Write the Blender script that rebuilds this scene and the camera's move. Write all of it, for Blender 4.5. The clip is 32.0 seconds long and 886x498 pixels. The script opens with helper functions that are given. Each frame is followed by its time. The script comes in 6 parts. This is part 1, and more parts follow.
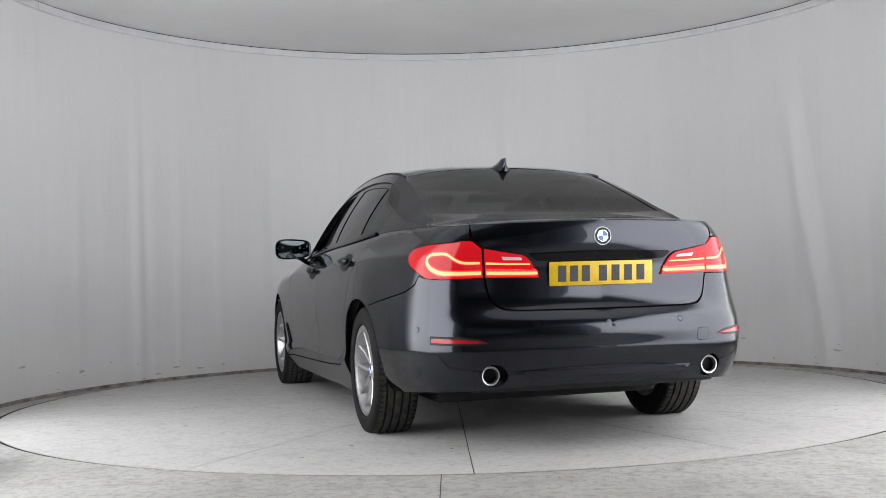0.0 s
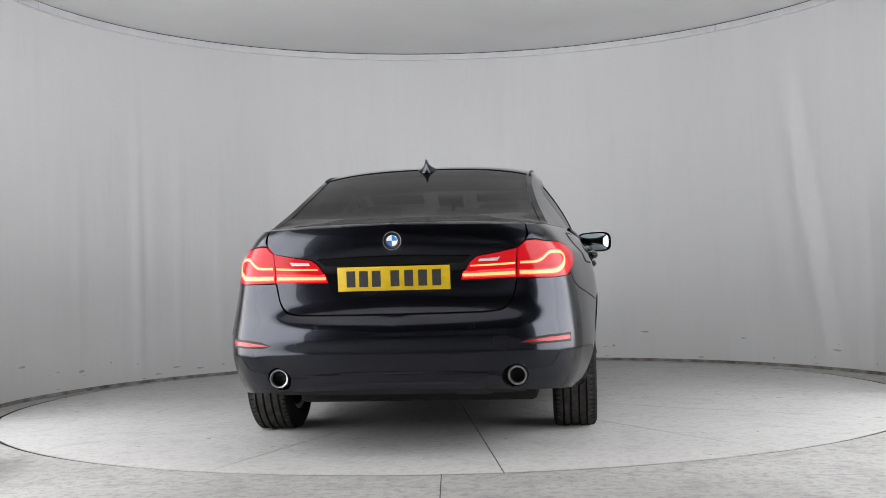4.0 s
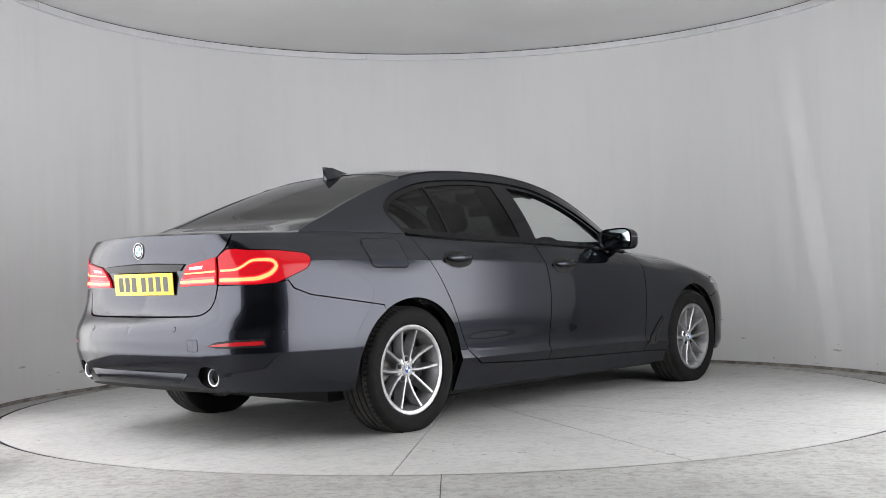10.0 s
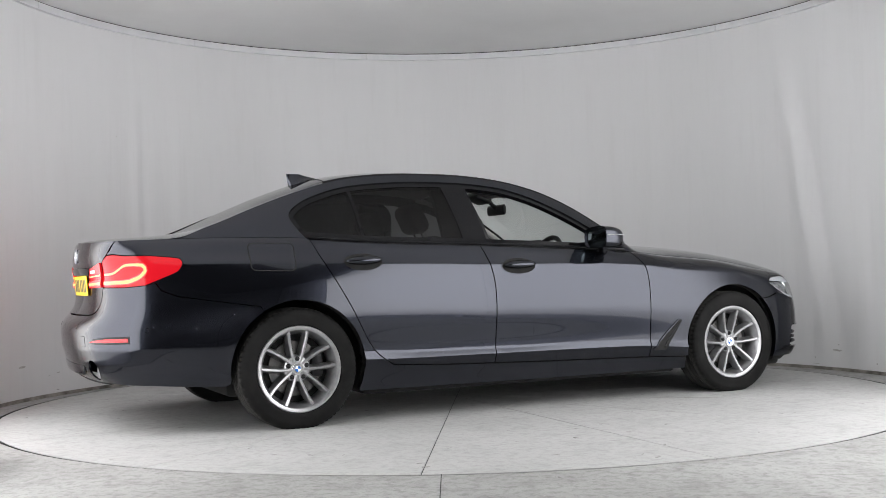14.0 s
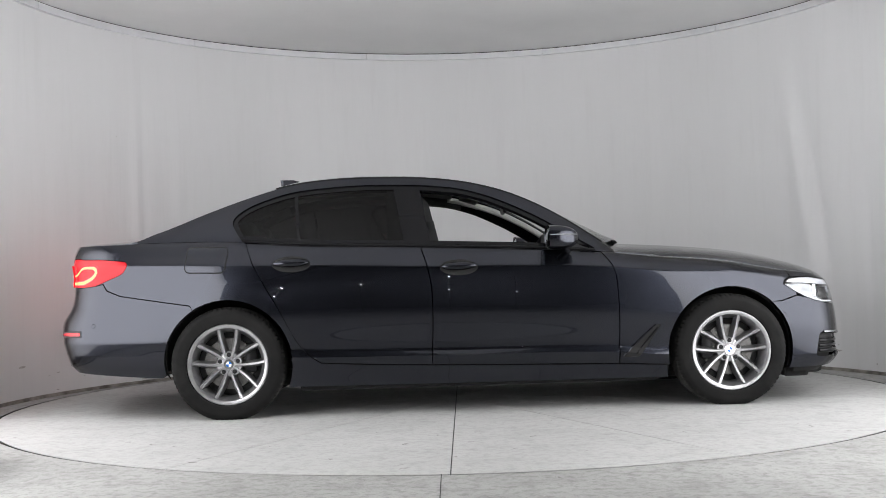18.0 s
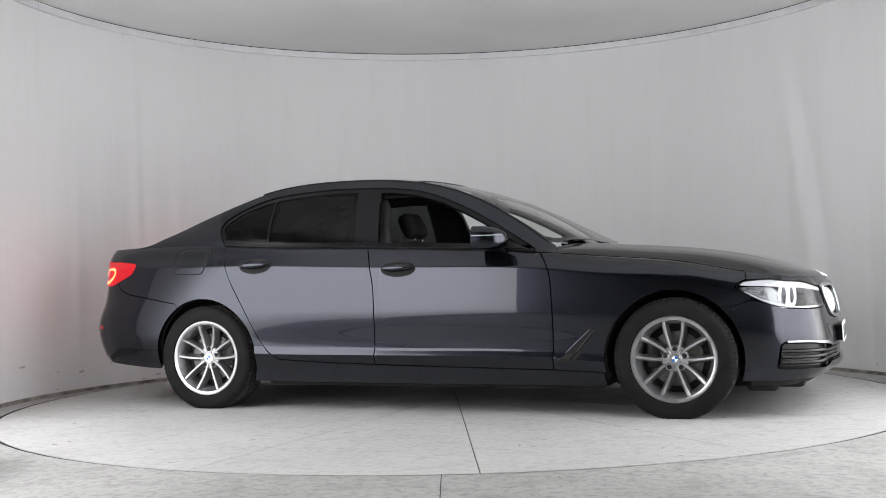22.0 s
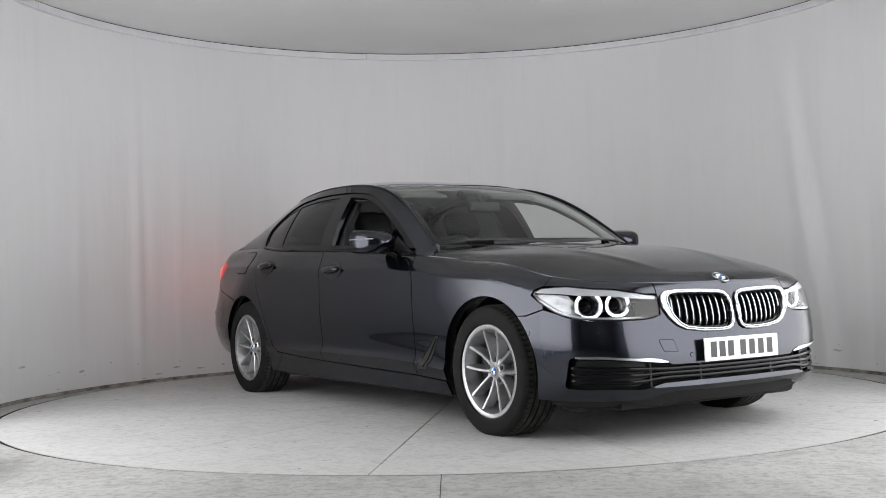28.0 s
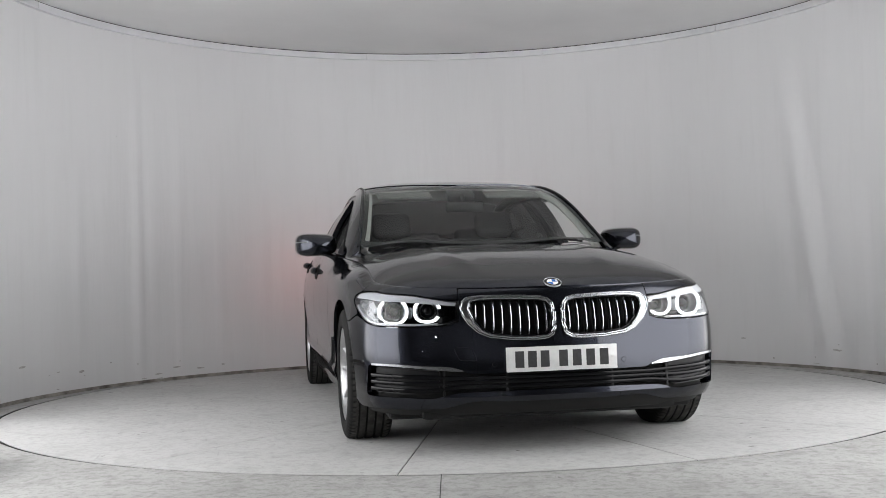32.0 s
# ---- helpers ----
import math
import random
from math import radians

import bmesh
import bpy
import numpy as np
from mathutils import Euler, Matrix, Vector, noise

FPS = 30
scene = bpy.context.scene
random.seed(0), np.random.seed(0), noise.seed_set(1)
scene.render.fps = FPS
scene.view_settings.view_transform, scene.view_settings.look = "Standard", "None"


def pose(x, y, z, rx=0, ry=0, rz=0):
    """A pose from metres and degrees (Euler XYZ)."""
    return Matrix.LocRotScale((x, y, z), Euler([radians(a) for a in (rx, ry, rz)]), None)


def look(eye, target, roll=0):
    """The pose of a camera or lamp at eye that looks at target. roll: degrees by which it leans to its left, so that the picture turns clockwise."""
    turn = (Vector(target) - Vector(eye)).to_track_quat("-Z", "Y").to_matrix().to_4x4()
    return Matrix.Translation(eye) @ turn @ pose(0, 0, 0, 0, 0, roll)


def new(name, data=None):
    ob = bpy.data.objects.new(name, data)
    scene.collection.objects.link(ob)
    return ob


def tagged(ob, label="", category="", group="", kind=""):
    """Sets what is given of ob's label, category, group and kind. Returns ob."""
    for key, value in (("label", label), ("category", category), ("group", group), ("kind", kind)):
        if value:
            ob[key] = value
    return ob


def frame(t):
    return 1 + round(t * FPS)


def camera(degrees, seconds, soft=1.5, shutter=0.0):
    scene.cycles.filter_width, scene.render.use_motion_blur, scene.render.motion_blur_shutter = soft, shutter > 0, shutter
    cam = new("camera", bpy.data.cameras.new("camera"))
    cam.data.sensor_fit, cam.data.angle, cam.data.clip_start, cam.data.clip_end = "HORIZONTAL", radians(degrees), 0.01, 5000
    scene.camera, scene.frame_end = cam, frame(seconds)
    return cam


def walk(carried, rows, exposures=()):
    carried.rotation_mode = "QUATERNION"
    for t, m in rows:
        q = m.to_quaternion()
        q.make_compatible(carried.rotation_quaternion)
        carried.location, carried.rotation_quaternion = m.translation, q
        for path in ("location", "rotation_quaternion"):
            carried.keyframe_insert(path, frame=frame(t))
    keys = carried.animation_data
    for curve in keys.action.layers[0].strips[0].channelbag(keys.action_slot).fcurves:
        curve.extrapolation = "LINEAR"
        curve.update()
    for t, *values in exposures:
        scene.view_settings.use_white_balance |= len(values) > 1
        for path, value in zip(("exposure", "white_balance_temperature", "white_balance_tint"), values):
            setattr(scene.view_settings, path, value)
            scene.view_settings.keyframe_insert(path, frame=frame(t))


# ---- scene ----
# The camera stands still outside the studio's opening; the turntable and the car on it turn.
EYE = (0.0, -7.44, 0.819)
YAW, TILT, ROLL = radians(-0.486), radians(1.289), -1.54
AIM = (EYE[0] + 10 * math.sin(YAW) * math.cos(TILT), EYE[1] + 10 * math.cos(YAW) * math.cos(TILT), EYE[2] + 10 * math.sin(TILT))
cam = camera(43.53, 32.0, soft=0.9)
walk(cam, [(0, look(EYE, AIM, ROLL)), (32, look(EYE, AIM, ROLL))], exposures=[(0, -0.08), (13, -0.02), (23, -0.05), (28, -0.17), (32, -0.19)])

TURN_START, TURN_RATE = 107.204, -5.822
CAR_X, CAR_Y = 0.118, 0.019
ROOM_X, ROOM_Y, ROOM_R, ROOM_H = 0.065, -0.24, 3.15, 2.854
TABLE_R = 2.88
OPEN_HALF = radians(44)

# ---- light ----
world = bpy.data.worlds.new("world")
scene.world = world
world.use_nodes = True
world.node_tree.nodes["Background"].inputs[0].default_value = (0.55, 0.6, 0.7, 1)
world.node_tree.nodes["Background"].inputs[1].default_value = 0.02


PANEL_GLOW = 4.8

# ---- materials ----


def material(name, color, rough=0.5, metal=0.0, **extra):
    m = bpy.data.materials.new(name)
    m.use_nodes = True
    b = m.node_tree.nodes["Principled BSDF"]
    b.inputs["Base Color"].default_value = (*color, 1)
    b.inputs["Roughness"].default_value = rough
    b.inputs["Metallic"].default_value = metal
    for key, value in extra.items():
        b.inputs[key.replace("_", " ")].default_value = value
    return m


def vary(m, scale, low, high, detail=6.0, stretch=(1, 1, 1), bump=0.0, rough=None, second=None, distance=0.02, fine=None):
    """Colour variation at two scales, roughness variation and relief, in object space."""
    nt = m.node_tree
    b = nt.nodes["Principled BSDF"]
    co = nt.nodes.new("ShaderNodeTexCoord")
    mp = nt.nodes.new("ShaderNodeMapping")
    mp.inputs["Scale"].default_value = stretch
    nt.links.new(co.outputs["Object"], mp.inputs[0])

    def noisy(s, d):
        n = nt.nodes.new("ShaderNodeTexNoise")
        n.inputs["Scale"].default_value, n.inputs["Detail"].default_value, n.inputs["Roughness"].default_value = s, d, 0.6
        nt.links.new(mp.outputs[0], n.inputs[0])
        return n
    a = noisy(scale, detail)
    ramp = nt.nodes.new("ShaderNodeValToRGB")
    ramp.color_ramp.elements[0].position, ramp.color_ramp.elements[1].position = 0.35, 0.65
    ramp.color_ramp.elements[0].color, ramp.color_ramp.elements[1].color = (*low, 1), (*high, 1)
    nt.links.new(a.outputs[0], ramp.inputs[0])
    out = ramp.outputs[0]
    if second:
        c = noisy(second[0], 8)
        r2 = nt.nodes.new("ShaderNodeValToRGB")
        r2.color_ramp.elements[0].position, r2.color_ramp.elements[1].position = second[1], second[2]
        r2.color_ramp.elements[0].color, r2.color_ramp.elements[1].color = (*second[3], 1), (1, 1, 1, 1)
        nt.links.new(c.outputs[0], r2.inputs[0])
        mix = nt.nodes.new("ShaderNodeMixRGB")
        mix.blend_type, mix.inputs[0].default_value = "MULTIPLY", 1
        nt.links.new(out, mix.inputs[1])
        nt.links.new(r2.outputs[0], mix.inputs[2])
        out = mix.outputs[0]
    nt.links.new(out, b.inputs["Base Color"])
    if rough:
        rr = nt.nodes.new("ShaderNodeMapRange")
        rr.inputs["To Min"].default_value, rr.inputs["To Max"].default_value = rough
        nt.links.new(a.outputs[0], rr.inputs[0])
        nt.links.new(rr.outputs[0], b.inputs["Roughness"])
    if bump:
        f = noisy(fine or scale * 6, 6)
        bp = nt.nodes.new("ShaderNodeBump")
        bp.inputs["Strength"].default_value, bp.inputs["Distance"].default_value = bump, distance
        nt.links.new(f.outputs[0], bp.inputs["Height"])
        nt.links.new(bp.outputs[0], b.inputs["Normal"])
    return m


def glow(name, color, strength, base=(0.8, 0.8, 0.8)):
    m = material(name, base, 0.3)
    b = m.node_tree.nodes["Principled BSDF"]
    b.inputs["Emission Color"].default_value = (*color, 1)
    b.inputs["Emission Strength"].default_value = strength
    return m


def clear(name, color, rough=0.0, ior=1.3):
    """Thin glass: tinted see-through with a gloss on top."""
    m = bpy.data.materials.new(name)
    m.use_nodes = True
    nt = m.node_tree
    nt.nodes.remove(nt.nodes["Principled BSDF"])
    tr, gl, mx, lw = (nt.nodes.new(k) for k in ("ShaderNodeBsdfTransparent", "ShaderNodeBsdfGlossy", "ShaderNodeMixShader", "ShaderNodeLayerWeight"))
    tr.inputs[0].default_value = (*color, 1)
    gl.inputs["Roughness"].default_value = rough
    lw.inputs["Blend"].default_value = 0.5
    power, scale_up = nt.nodes.new("ShaderNodeMath"), nt.nodes.new("ShaderNodeMath")
    power.operation, power.inputs[1].default_value = "POWER", 5.0
    f0 = ((ior - 1) / (ior + 1)) ** 2 * 1.3
    scale_up.operation, scale_up.inputs[1].default_value, scale_up.inputs[2].default_value = "MULTIPLY_ADD", 1 - f0, f0
    nt.links.new(lw.outputs["Facing"], power.inputs[0])
    nt.links.new(power.outputs[0], scale_up.inputs[0])
    nt.links.new(scale_up.outputs[0], mx.inputs[0])
    nt.links.new(tr.outputs[0], mx.inputs[1])
    nt.links.new(gl.outputs[0], mx.inputs[2])
    nt.links.new(mx.outputs[0], nt.nodes["Material Output"].inputs[0])
    return m


PAINT = material("grey_metallic_paint", (0.0208, 0.0235, 0.0325), 0.24, 0.95, Coat_Weight=1.0, Coat_Roughness=0.014, Coat_IOR=1.36, Specular_IOR_Level=0.1)
vary(PAINT, 900, (0.0188, 0.0204, 0.0276), (0.0306, 0.0332, 0.0440), 2)
PAINT.node_tree.nodes["Principled BSDF"].inputs["Specular Tint"].default_value = (0.3, 0.3, 0.3, 1)
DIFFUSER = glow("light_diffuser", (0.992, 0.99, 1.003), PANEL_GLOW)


def soft_edges(m, low, high, strength, ends=None):
    """A light box is brightest in its middle and fades towards its edges; ends: the angles of a curved box."""
    nt = m.node_tree
    co = nt.nodes.new("ShaderNodeTexCoord")
    sep = nt.nodes.new("ShaderNodeSeparateXYZ")
    nt.links.new(co.outputs["Object"], sep.inputs[0])
    ramp = nt.nodes.new("ShaderNodeValToRGB")
    rng = nt.nodes.new("ShaderNodeMapRange")
    rng.inputs["From Min"].default_value, rng.inputs["From Max"].default_value = low, high
    nt.links.new(sep.outputs[2], rng.inputs[0])
    nt.links.new(rng.outputs[0], ramp.inputs[0])
    ramp.color_ramp.interpolation = "EASE"
    els = ramp.color_ramp.elements
    els[0].position, els[0].color = 0.0, (0.50, 0.50, 0.50, 1)
    els[1].position, els[1].color = 0.14, (1, 1, 1, 1)
    for pos, v in ((0.80, 1.0), (1.0, 0.35)):
        e = els.new(pos)
        e.color = (v, v, v, 1)
    mul = nt.nodes.new("ShaderNodeMath")
    mul.operation = "MULTIPLY"
    mul.inputs[1].default_value = strength
    nt.links.new(ramp.outputs[0], mul.inputs[0])
    out = mul.outputs[0]
    if ends:
        def calc(op, a, b):
            n = nt.nodes.new("ShaderNodeMath")
            n.operation = op
            for k, v in enumerate((a, b)):
                if isinstance(v, (int, float)):
                    n.inputs[k].default_value = v
                else:
                    nt.links.new(v, n.inputs[k])
            return n.outputs[0]
        dx = calc("ABSOLUTE", calc("SUBTRACT", sep.outputs[0], ROOM_X), 0.0)
        dy = calc("SUBTRACT", ROOM_Y, sep.outputs[1])
        angle = calc("ARCTAN2", dx, dy)
        for a, b, rising in ends:
            f = nt.nodes.new("ShaderNodeMapRange")
            f.interpolation_type = "SMOOTHSTEP"
            f.inputs["From Min"].default_value, f.inputs["From Max"].default_value = radians(a), radians(b)
            f.inputs["To Min"].default_value, f.inputs["To Max"].default_value = (0.03, 1.0) if rising else (1.0, 0.03)
            nt.links.new(angle, f.inputs[0])
            out = calc("MULTIPLY", out, f.outputs[0])
    nt.links.new(out, nt.nodes["Principled BSDF"].inputs["Emission Strength"])


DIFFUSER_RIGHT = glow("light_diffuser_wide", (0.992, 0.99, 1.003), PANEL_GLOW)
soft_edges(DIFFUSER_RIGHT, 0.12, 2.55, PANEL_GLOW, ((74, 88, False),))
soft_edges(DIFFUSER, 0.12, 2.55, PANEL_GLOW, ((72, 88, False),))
WING_DIFFUSER = glow("wing_light_diffuser", (0.992, 0.99, 1.003), PANEL_GLOW)
soft_edges(WING_DIFFUSER, 0.12, 2.55, PANEL_GLOW * 1.05)
LED = glow("led_point", (1, 0.98, 0.95), 1000)
BLACK = material("black_trim", (0.010, 0.010, 0.011), 0.42, Specular_IOR_Level=0.25)
GLOSS_BLACK = material("gloss_black", (0.005, 0.005, 0.006), 0.1, Specular_IOR_Level=0.18)
VOID = material("underbody_black", (0.008, 0.008, 0.008), 0.9)
RUBBER = vary(material("tyre_rubber", (0.02, 0.02, 0.02), 0.75, 0.0, Specular_IOR_Level=0.12), 14, (0.006, 0.006, 0.006), (0.013, 0.0128, 0.0125), rough=(0.6, 0.9), bump=0.15, distance=0.002)


def dusty_tread(m):
    """Dry pale dust on the running band of the tyre, not in its grooves."""
    nt = m.node_tree
    b = nt.nodes["Principled BSDF"]
    old = b.inputs["Base Color"].links[0].from_socket
    co, sep, vec = nt.nodes.new("ShaderNodeTexCoord"), nt.nodes.new("ShaderNodeSeparateXYZ"), nt.nodes.new("ShaderNodeCombineXYZ")
    ln, mr, noise, mul, mix = nt.nodes.new("ShaderNodeVectorMath"), nt.nodes.new("ShaderNodeMapRange"), nt.nodes.new("ShaderNodeTexNoise"), nt.nodes.new("ShaderNodeMath"), nt.nodes.new("ShaderNodeMixRGB")
    nt.links.new(co.outputs["Object"], sep.inputs[0])
    nt.links.new(sep.outputs[0], vec.inputs[0])
    nt.links.new(sep.outputs[2], vec.inputs[2])
    ln.operation = "LENGTH"
    nt.links.new(vec.outputs[0], ln.inputs[0])
    mr.inputs["From Min"].default_value, mr.inputs["From Max"].default_value = 0.3285, 0.3325
    nt.links.new(ln.outputs["Value"], mr.inputs[0])
    noise.inputs["Scale"].default_value = 30
    nt.links.new(co.outputs["Object"], noise.inputs[0])
    mul.operation = "MULTIPLY"
    nt.links.new(mr.outputs[0], mul.inputs[0])
    nt.links.new(noise.outputs[0], mul.inputs[1])
    nt.links.new(mul.outputs[0], mix.inputs[0])
    nt.links.new(old, mix.inputs[1])
    mix.inputs[2].default_value = (0.075, 0.073, 0.069, 1)
    nt.links.new(mix.outputs[0], b.inputs["Base Color"])


dusty_tread(RUBBER)
ALLOY = vary(material("silver_alloy", (0.5, 0.5, 0.5), 0.34, 0.9), 30, (0.34, 0.34, 0.35), (0.43, 0.43, 0.435), rough=(0.26, 0.36))
STEEL = vary(material("brake_steel", (0.12, 0.12, 0.12), 0.45, 0.9), 40, (0.09, 0.088, 0.085), (0.15, 0.147, 0.143), stretch=(1, 1, 1))
BRIGHT = material("polished_chrome", (0.41, 0.42, 0.44), 0.25, 1.0)
CHROME = material("chrome", (0.85, 0.86, 0.87), 0.06, 1.0)
SATIN = material("satin_chrome", (0.48, 0.49, 0.51), 0.32, 0.9)
WHITE = material("white_enamel", (0.85, 0.85, 0.85), 0.15)
BLUE = material("blue_enamel", (0.02, 0.13, 0.45), 0.15)
YELLOW = vary(material("yellow_plate", (0.85, 0.60, 0.01), 0.35), 25, (0.60, 0.40, 0.007), (0.69, 0.47, 0.010))
PLATE_WHITE = vary(material("white_plate", (0.78, 0.78, 0.77), 0.35), 25, (0.62, 0.62, 0.615), (0.70, 0.70, 0.695))
CLEAR = clear("clear_glass", (0.84, 0.885, 0.86), 0.0, 1.27)
LENS = clear("lamp_glass", (0.93, 0.94, 0.95), 0.02, 1.42)
TINT = clear("privacy_glass", (0.055, 0.058, 0.058))
TINT_REAR = clear("rear_privacy_glass", (0.06, 0.062, 0.06), 0.0, 1.45)
RED = material("red_lamp_glass", (0.20, 0.004, 0.008), 0.12, Coat_Weight=0.08, Specular_IOR_Level=0.2)
RED.node_tree.nodes["Principled BSDF"].inputs["Emission Color"].default_value = (1, 0.012, 0.022, 1)
RED.node_tree.nodes["Principled BSDF"].inputs["Emission Strength"].default_value = 0.45
RED_GLOW = glow("red_lamp_light", (1, 0.09, 0.028), 9.0, (0.6, 0.02, 0.02))
RED_HALO = glow("red_lamp_halo", (1, 0.012, 0.014), 4.5, (0.5, 0.02, 0.02))
RED_REFLECT = material("red_reflector", (0.40, 0.012, 0.018), 0.15)
DAY_GLOW = glow("day_light_ring", (0.93, 0.97, 1), 3.0)
DARK_FABRIC = vary(material("black_leather", (0.016, 0.016, 0.017), 0.6, Specular_IOR_Level=0.25), 40, (0.012, 0.012, 0.013), (0.021, 0.021, 0.022))
PLASTIC = vary(material("dark_plastic", (0.025, 0.025, 0.026), 0.55), 60, (0.02, 0.02, 0.021), (0.032, 0.032, 0.033))
LINER = vary(material("grey_headliner", (0.6, 0.59, 0.57), 0.9), 60, (0.42, 0.415, 0.40), (0.50, 0.495, 0.48))
VISOR = vary(material("grey_visor_cloth", (0.16, 0.16, 0.155), 0.9), 60, (0.13, 0.13, 0.126), (0.18, 0.178, 0.172))
LAMP_SILVER = vary(material("lamp_silver", (0.6, 0.61, 0.63), 0.25, 0.6), 45, (0.06, 0.062, 0.066), (0.40, 0.41, 0.42), stretch=(1, 1, 2.0))
BROW = material("lamp_brow_silver", (0.46, 0.47, 0.49), 0.35, 0.2)
MIRROR = material("mirror_glass", (0.30, 0.36, 0.38), 0.0, 1.0)

WALL = vary(material("grey_stretch_cloth", (0.55, 0.55, 0.55), 0.85), 1.2, (0.685, 0.685, 0.692), (0.725, 0.725, 0.732), stretch=(1, 1, 0.10), bump=0.22, distance=0.012, fine=9, second=(14, 0.30, 0.48, (0.975, 0.974, 0.972)))


def worn_paint(m, base, seed, wear=1.0):
    """Old floor paint: cloudy tone, fine speckle, scratches in three directions and grey rub marks."""
    nt = m.node_tree
    b = nt.nodes["Principled BSDF"]
    co = nt.nodes.new("ShaderNodeTexCoord")

    def noisy(scale, detail, stretch=(1, 1, 1), turn=0.0, shift=0.0):
        mp, n = nt.nodes.new("ShaderNodeMapping"), nt.nodes.new("ShaderNodeTexNoise")
        mp.inputs["Scale"].default_value = stretch
        mp.inputs["Rotation"].default_value = (0, 0, radians(turn))
        mp.inputs["Location"].default_value = (shift + seed, shift * 2, 0)
        nt.links.new(co.outputs["Object"], mp.inputs[0])
        nt.links.new(mp.outputs[0], n.inputs[0])
        n.inputs["Scale"].default_value, n.inputs["Detail"].default_value, n.inputs["Roughness"].default_value = scale, detail, 0.62
        return n.outputs[0]

    def band(value, lo, hi, dark):
        r = nt.nodes.new("ShaderNodeMapRange")
        for k, v in (("From Min", lo), ("From Max", hi), ("To Min", 1 - (1 - dark) * wear), ("To Max", 1.0)):
            r.inputs[k].default_value = v
        nt.links.new(value, r.inputs[0])
        return r.outputs[0]

    def times(x, y):
        n = nt.nodes.new("ShaderNodeMath")
        n.operation = "MULTIPLY"
        nt.links.new(x, n.inputs[0])
        nt.links.new(y, n.inputs[1])
        return n.outputs[0]
    cloud = noisy(0.9, 10)
    tone = band(cloud, 0.32, 0.66, 0.80)
    tone = times(tone, band(noisy(6, 9, shift=3), 0.34, 0.50, 0.80))
    tone = times(tone, band(noisy(24, 7, shift=5), 0.36, 0.52, 0.74))
    tone = times(tone, band(noisy(75, 5, shift=7), 0.34, 0.50, 0.84))
    patch = noisy(1.7, 4, shift=9)
    for turn, along, dark in ((12, 7, 0.62), (74, 9, 0.66), (-38, 8, 0.70), (3, 16, 0.70)):
        tone = times(tone, band(noisy(4.0, 8, (0.6, along, 1), turn, turn), 0.27, 0.34, dark))
    tone = times(tone, band(noisy(3.0, 8, (1, 2.4, 1), 20, 4), 0.26, 0.38, 0.74))
    mix = nt.nodes.new("ShaderNodeMixRGB")
    mix.inputs[1].default_value = (base[0] * 0.20, base[1] * 0.19, base[2] * 0.175, 1)
    mix.inputs[2].default_value = (*base, 1)
    nt.links.new(tone, mix.inputs[0])
    nt.links.new(mix.outputs[0], b.inputs["Base Color"])
    rough = nt.nodes.new("ShaderNodeMapRange")
    rough.inputs["To Min"].default_value, rough.inputs["To Max"].default_value = 0.85, 0.58
    nt.links.new(patch, rough.inputs[0])
    nt.links.new(rough.outputs[0], b.inputs["Roughness"])
    bp = nt.nodes.new("ShaderNodeBump")
    bp.inputs["Strength"].default_value, bp.inputs["Distance"].default_value = 0.3, 0.003
    nt.links.new(tone, bp.inputs["Height"])
    nt.links.new(bp.outputs[0], b.inputs["Normal"])
    return m


FLOOR = worn_paint(material("painted_concrete", (0.6, 0.6, 0.59), 0.5, Specular_IOR_Level=0.3), (0.375, 0.375, 0.365), 0.0, 1.3)
DISC = worn_paint(material("painted_turntable", (0.6, 0.6, 0.59), 0.5, Specular_IOR_Level=0.3), (0.435, 0.435, 0.428), 17.0, 0.72)
CEILING = vary(material("white_ceiling_cloth", (0.6, 0.6, 0.6), 0.9), 1.0, (0.68, 0.68, 0.68), (0.73, 0.73, 0.73))
RIM = vary(material("aluminium_trim", (0.8, 0.81, 0.83), 0.4, 0.15), 6, (0.66, 0.67, 0.69), (0.74, 0.74, 0.76))
GRIME_SHADE = vary(material("base_grime_shade", (0.2, 0.185, 0.165), 0.9), 8, (0.10, 0.092, 0.08), (0.34, 0.32, 0.29))
WALL_SCUFF = vary(material("wall_scuff", (0.4, 0.39, 0.37), 0.9), 20, (0.36, 0.35, 0.335), (0.52, 0.515, 0.505))
GROOVE = material("dark_joint", (0.03, 0.03, 0.03), 0.9)
STAIN = vary(material("dark_scuff", (0.2, 0.2, 0.19), 0.8), 30, (0.12, 0.115, 0.11), (0.42, 0.41, 0.40))
HALL = vary(material("dim_hall", (0.2, 0.2, 0.2), 0.8), 3, (0.085, 0.085, 0.088), (0.12, 0.12, 0.123))

# ---- mesh helpers ----


def mesh_from(name, verts, faces, mat, smooth=True, sharp=35):
    me = bpy.data.meshes.new(name)
    me.from_pydata([tuple(map(float, v)) for v in verts], [], [tuple(map(int, f)) for f in faces])
    me.materials.append(mat)
    if smooth:
        me.shade_smooth()
        me.set_sharp_from_angle(angle=radians(sharp))
    me.update()
    return me


def thing(name, label, category, group="", kind="", m=None):
    ob = tagged(new(name), label, category, group, kind)
    if m is not None:
        ob.matrix_basis = m
    return ob


def part_mesh(name, me, parent, label="", m=None):
    ob = new(name, me)
    ob.parent = parent
    if m is not None:
        ob.matrix_basis = m
    return tagged(ob, label)


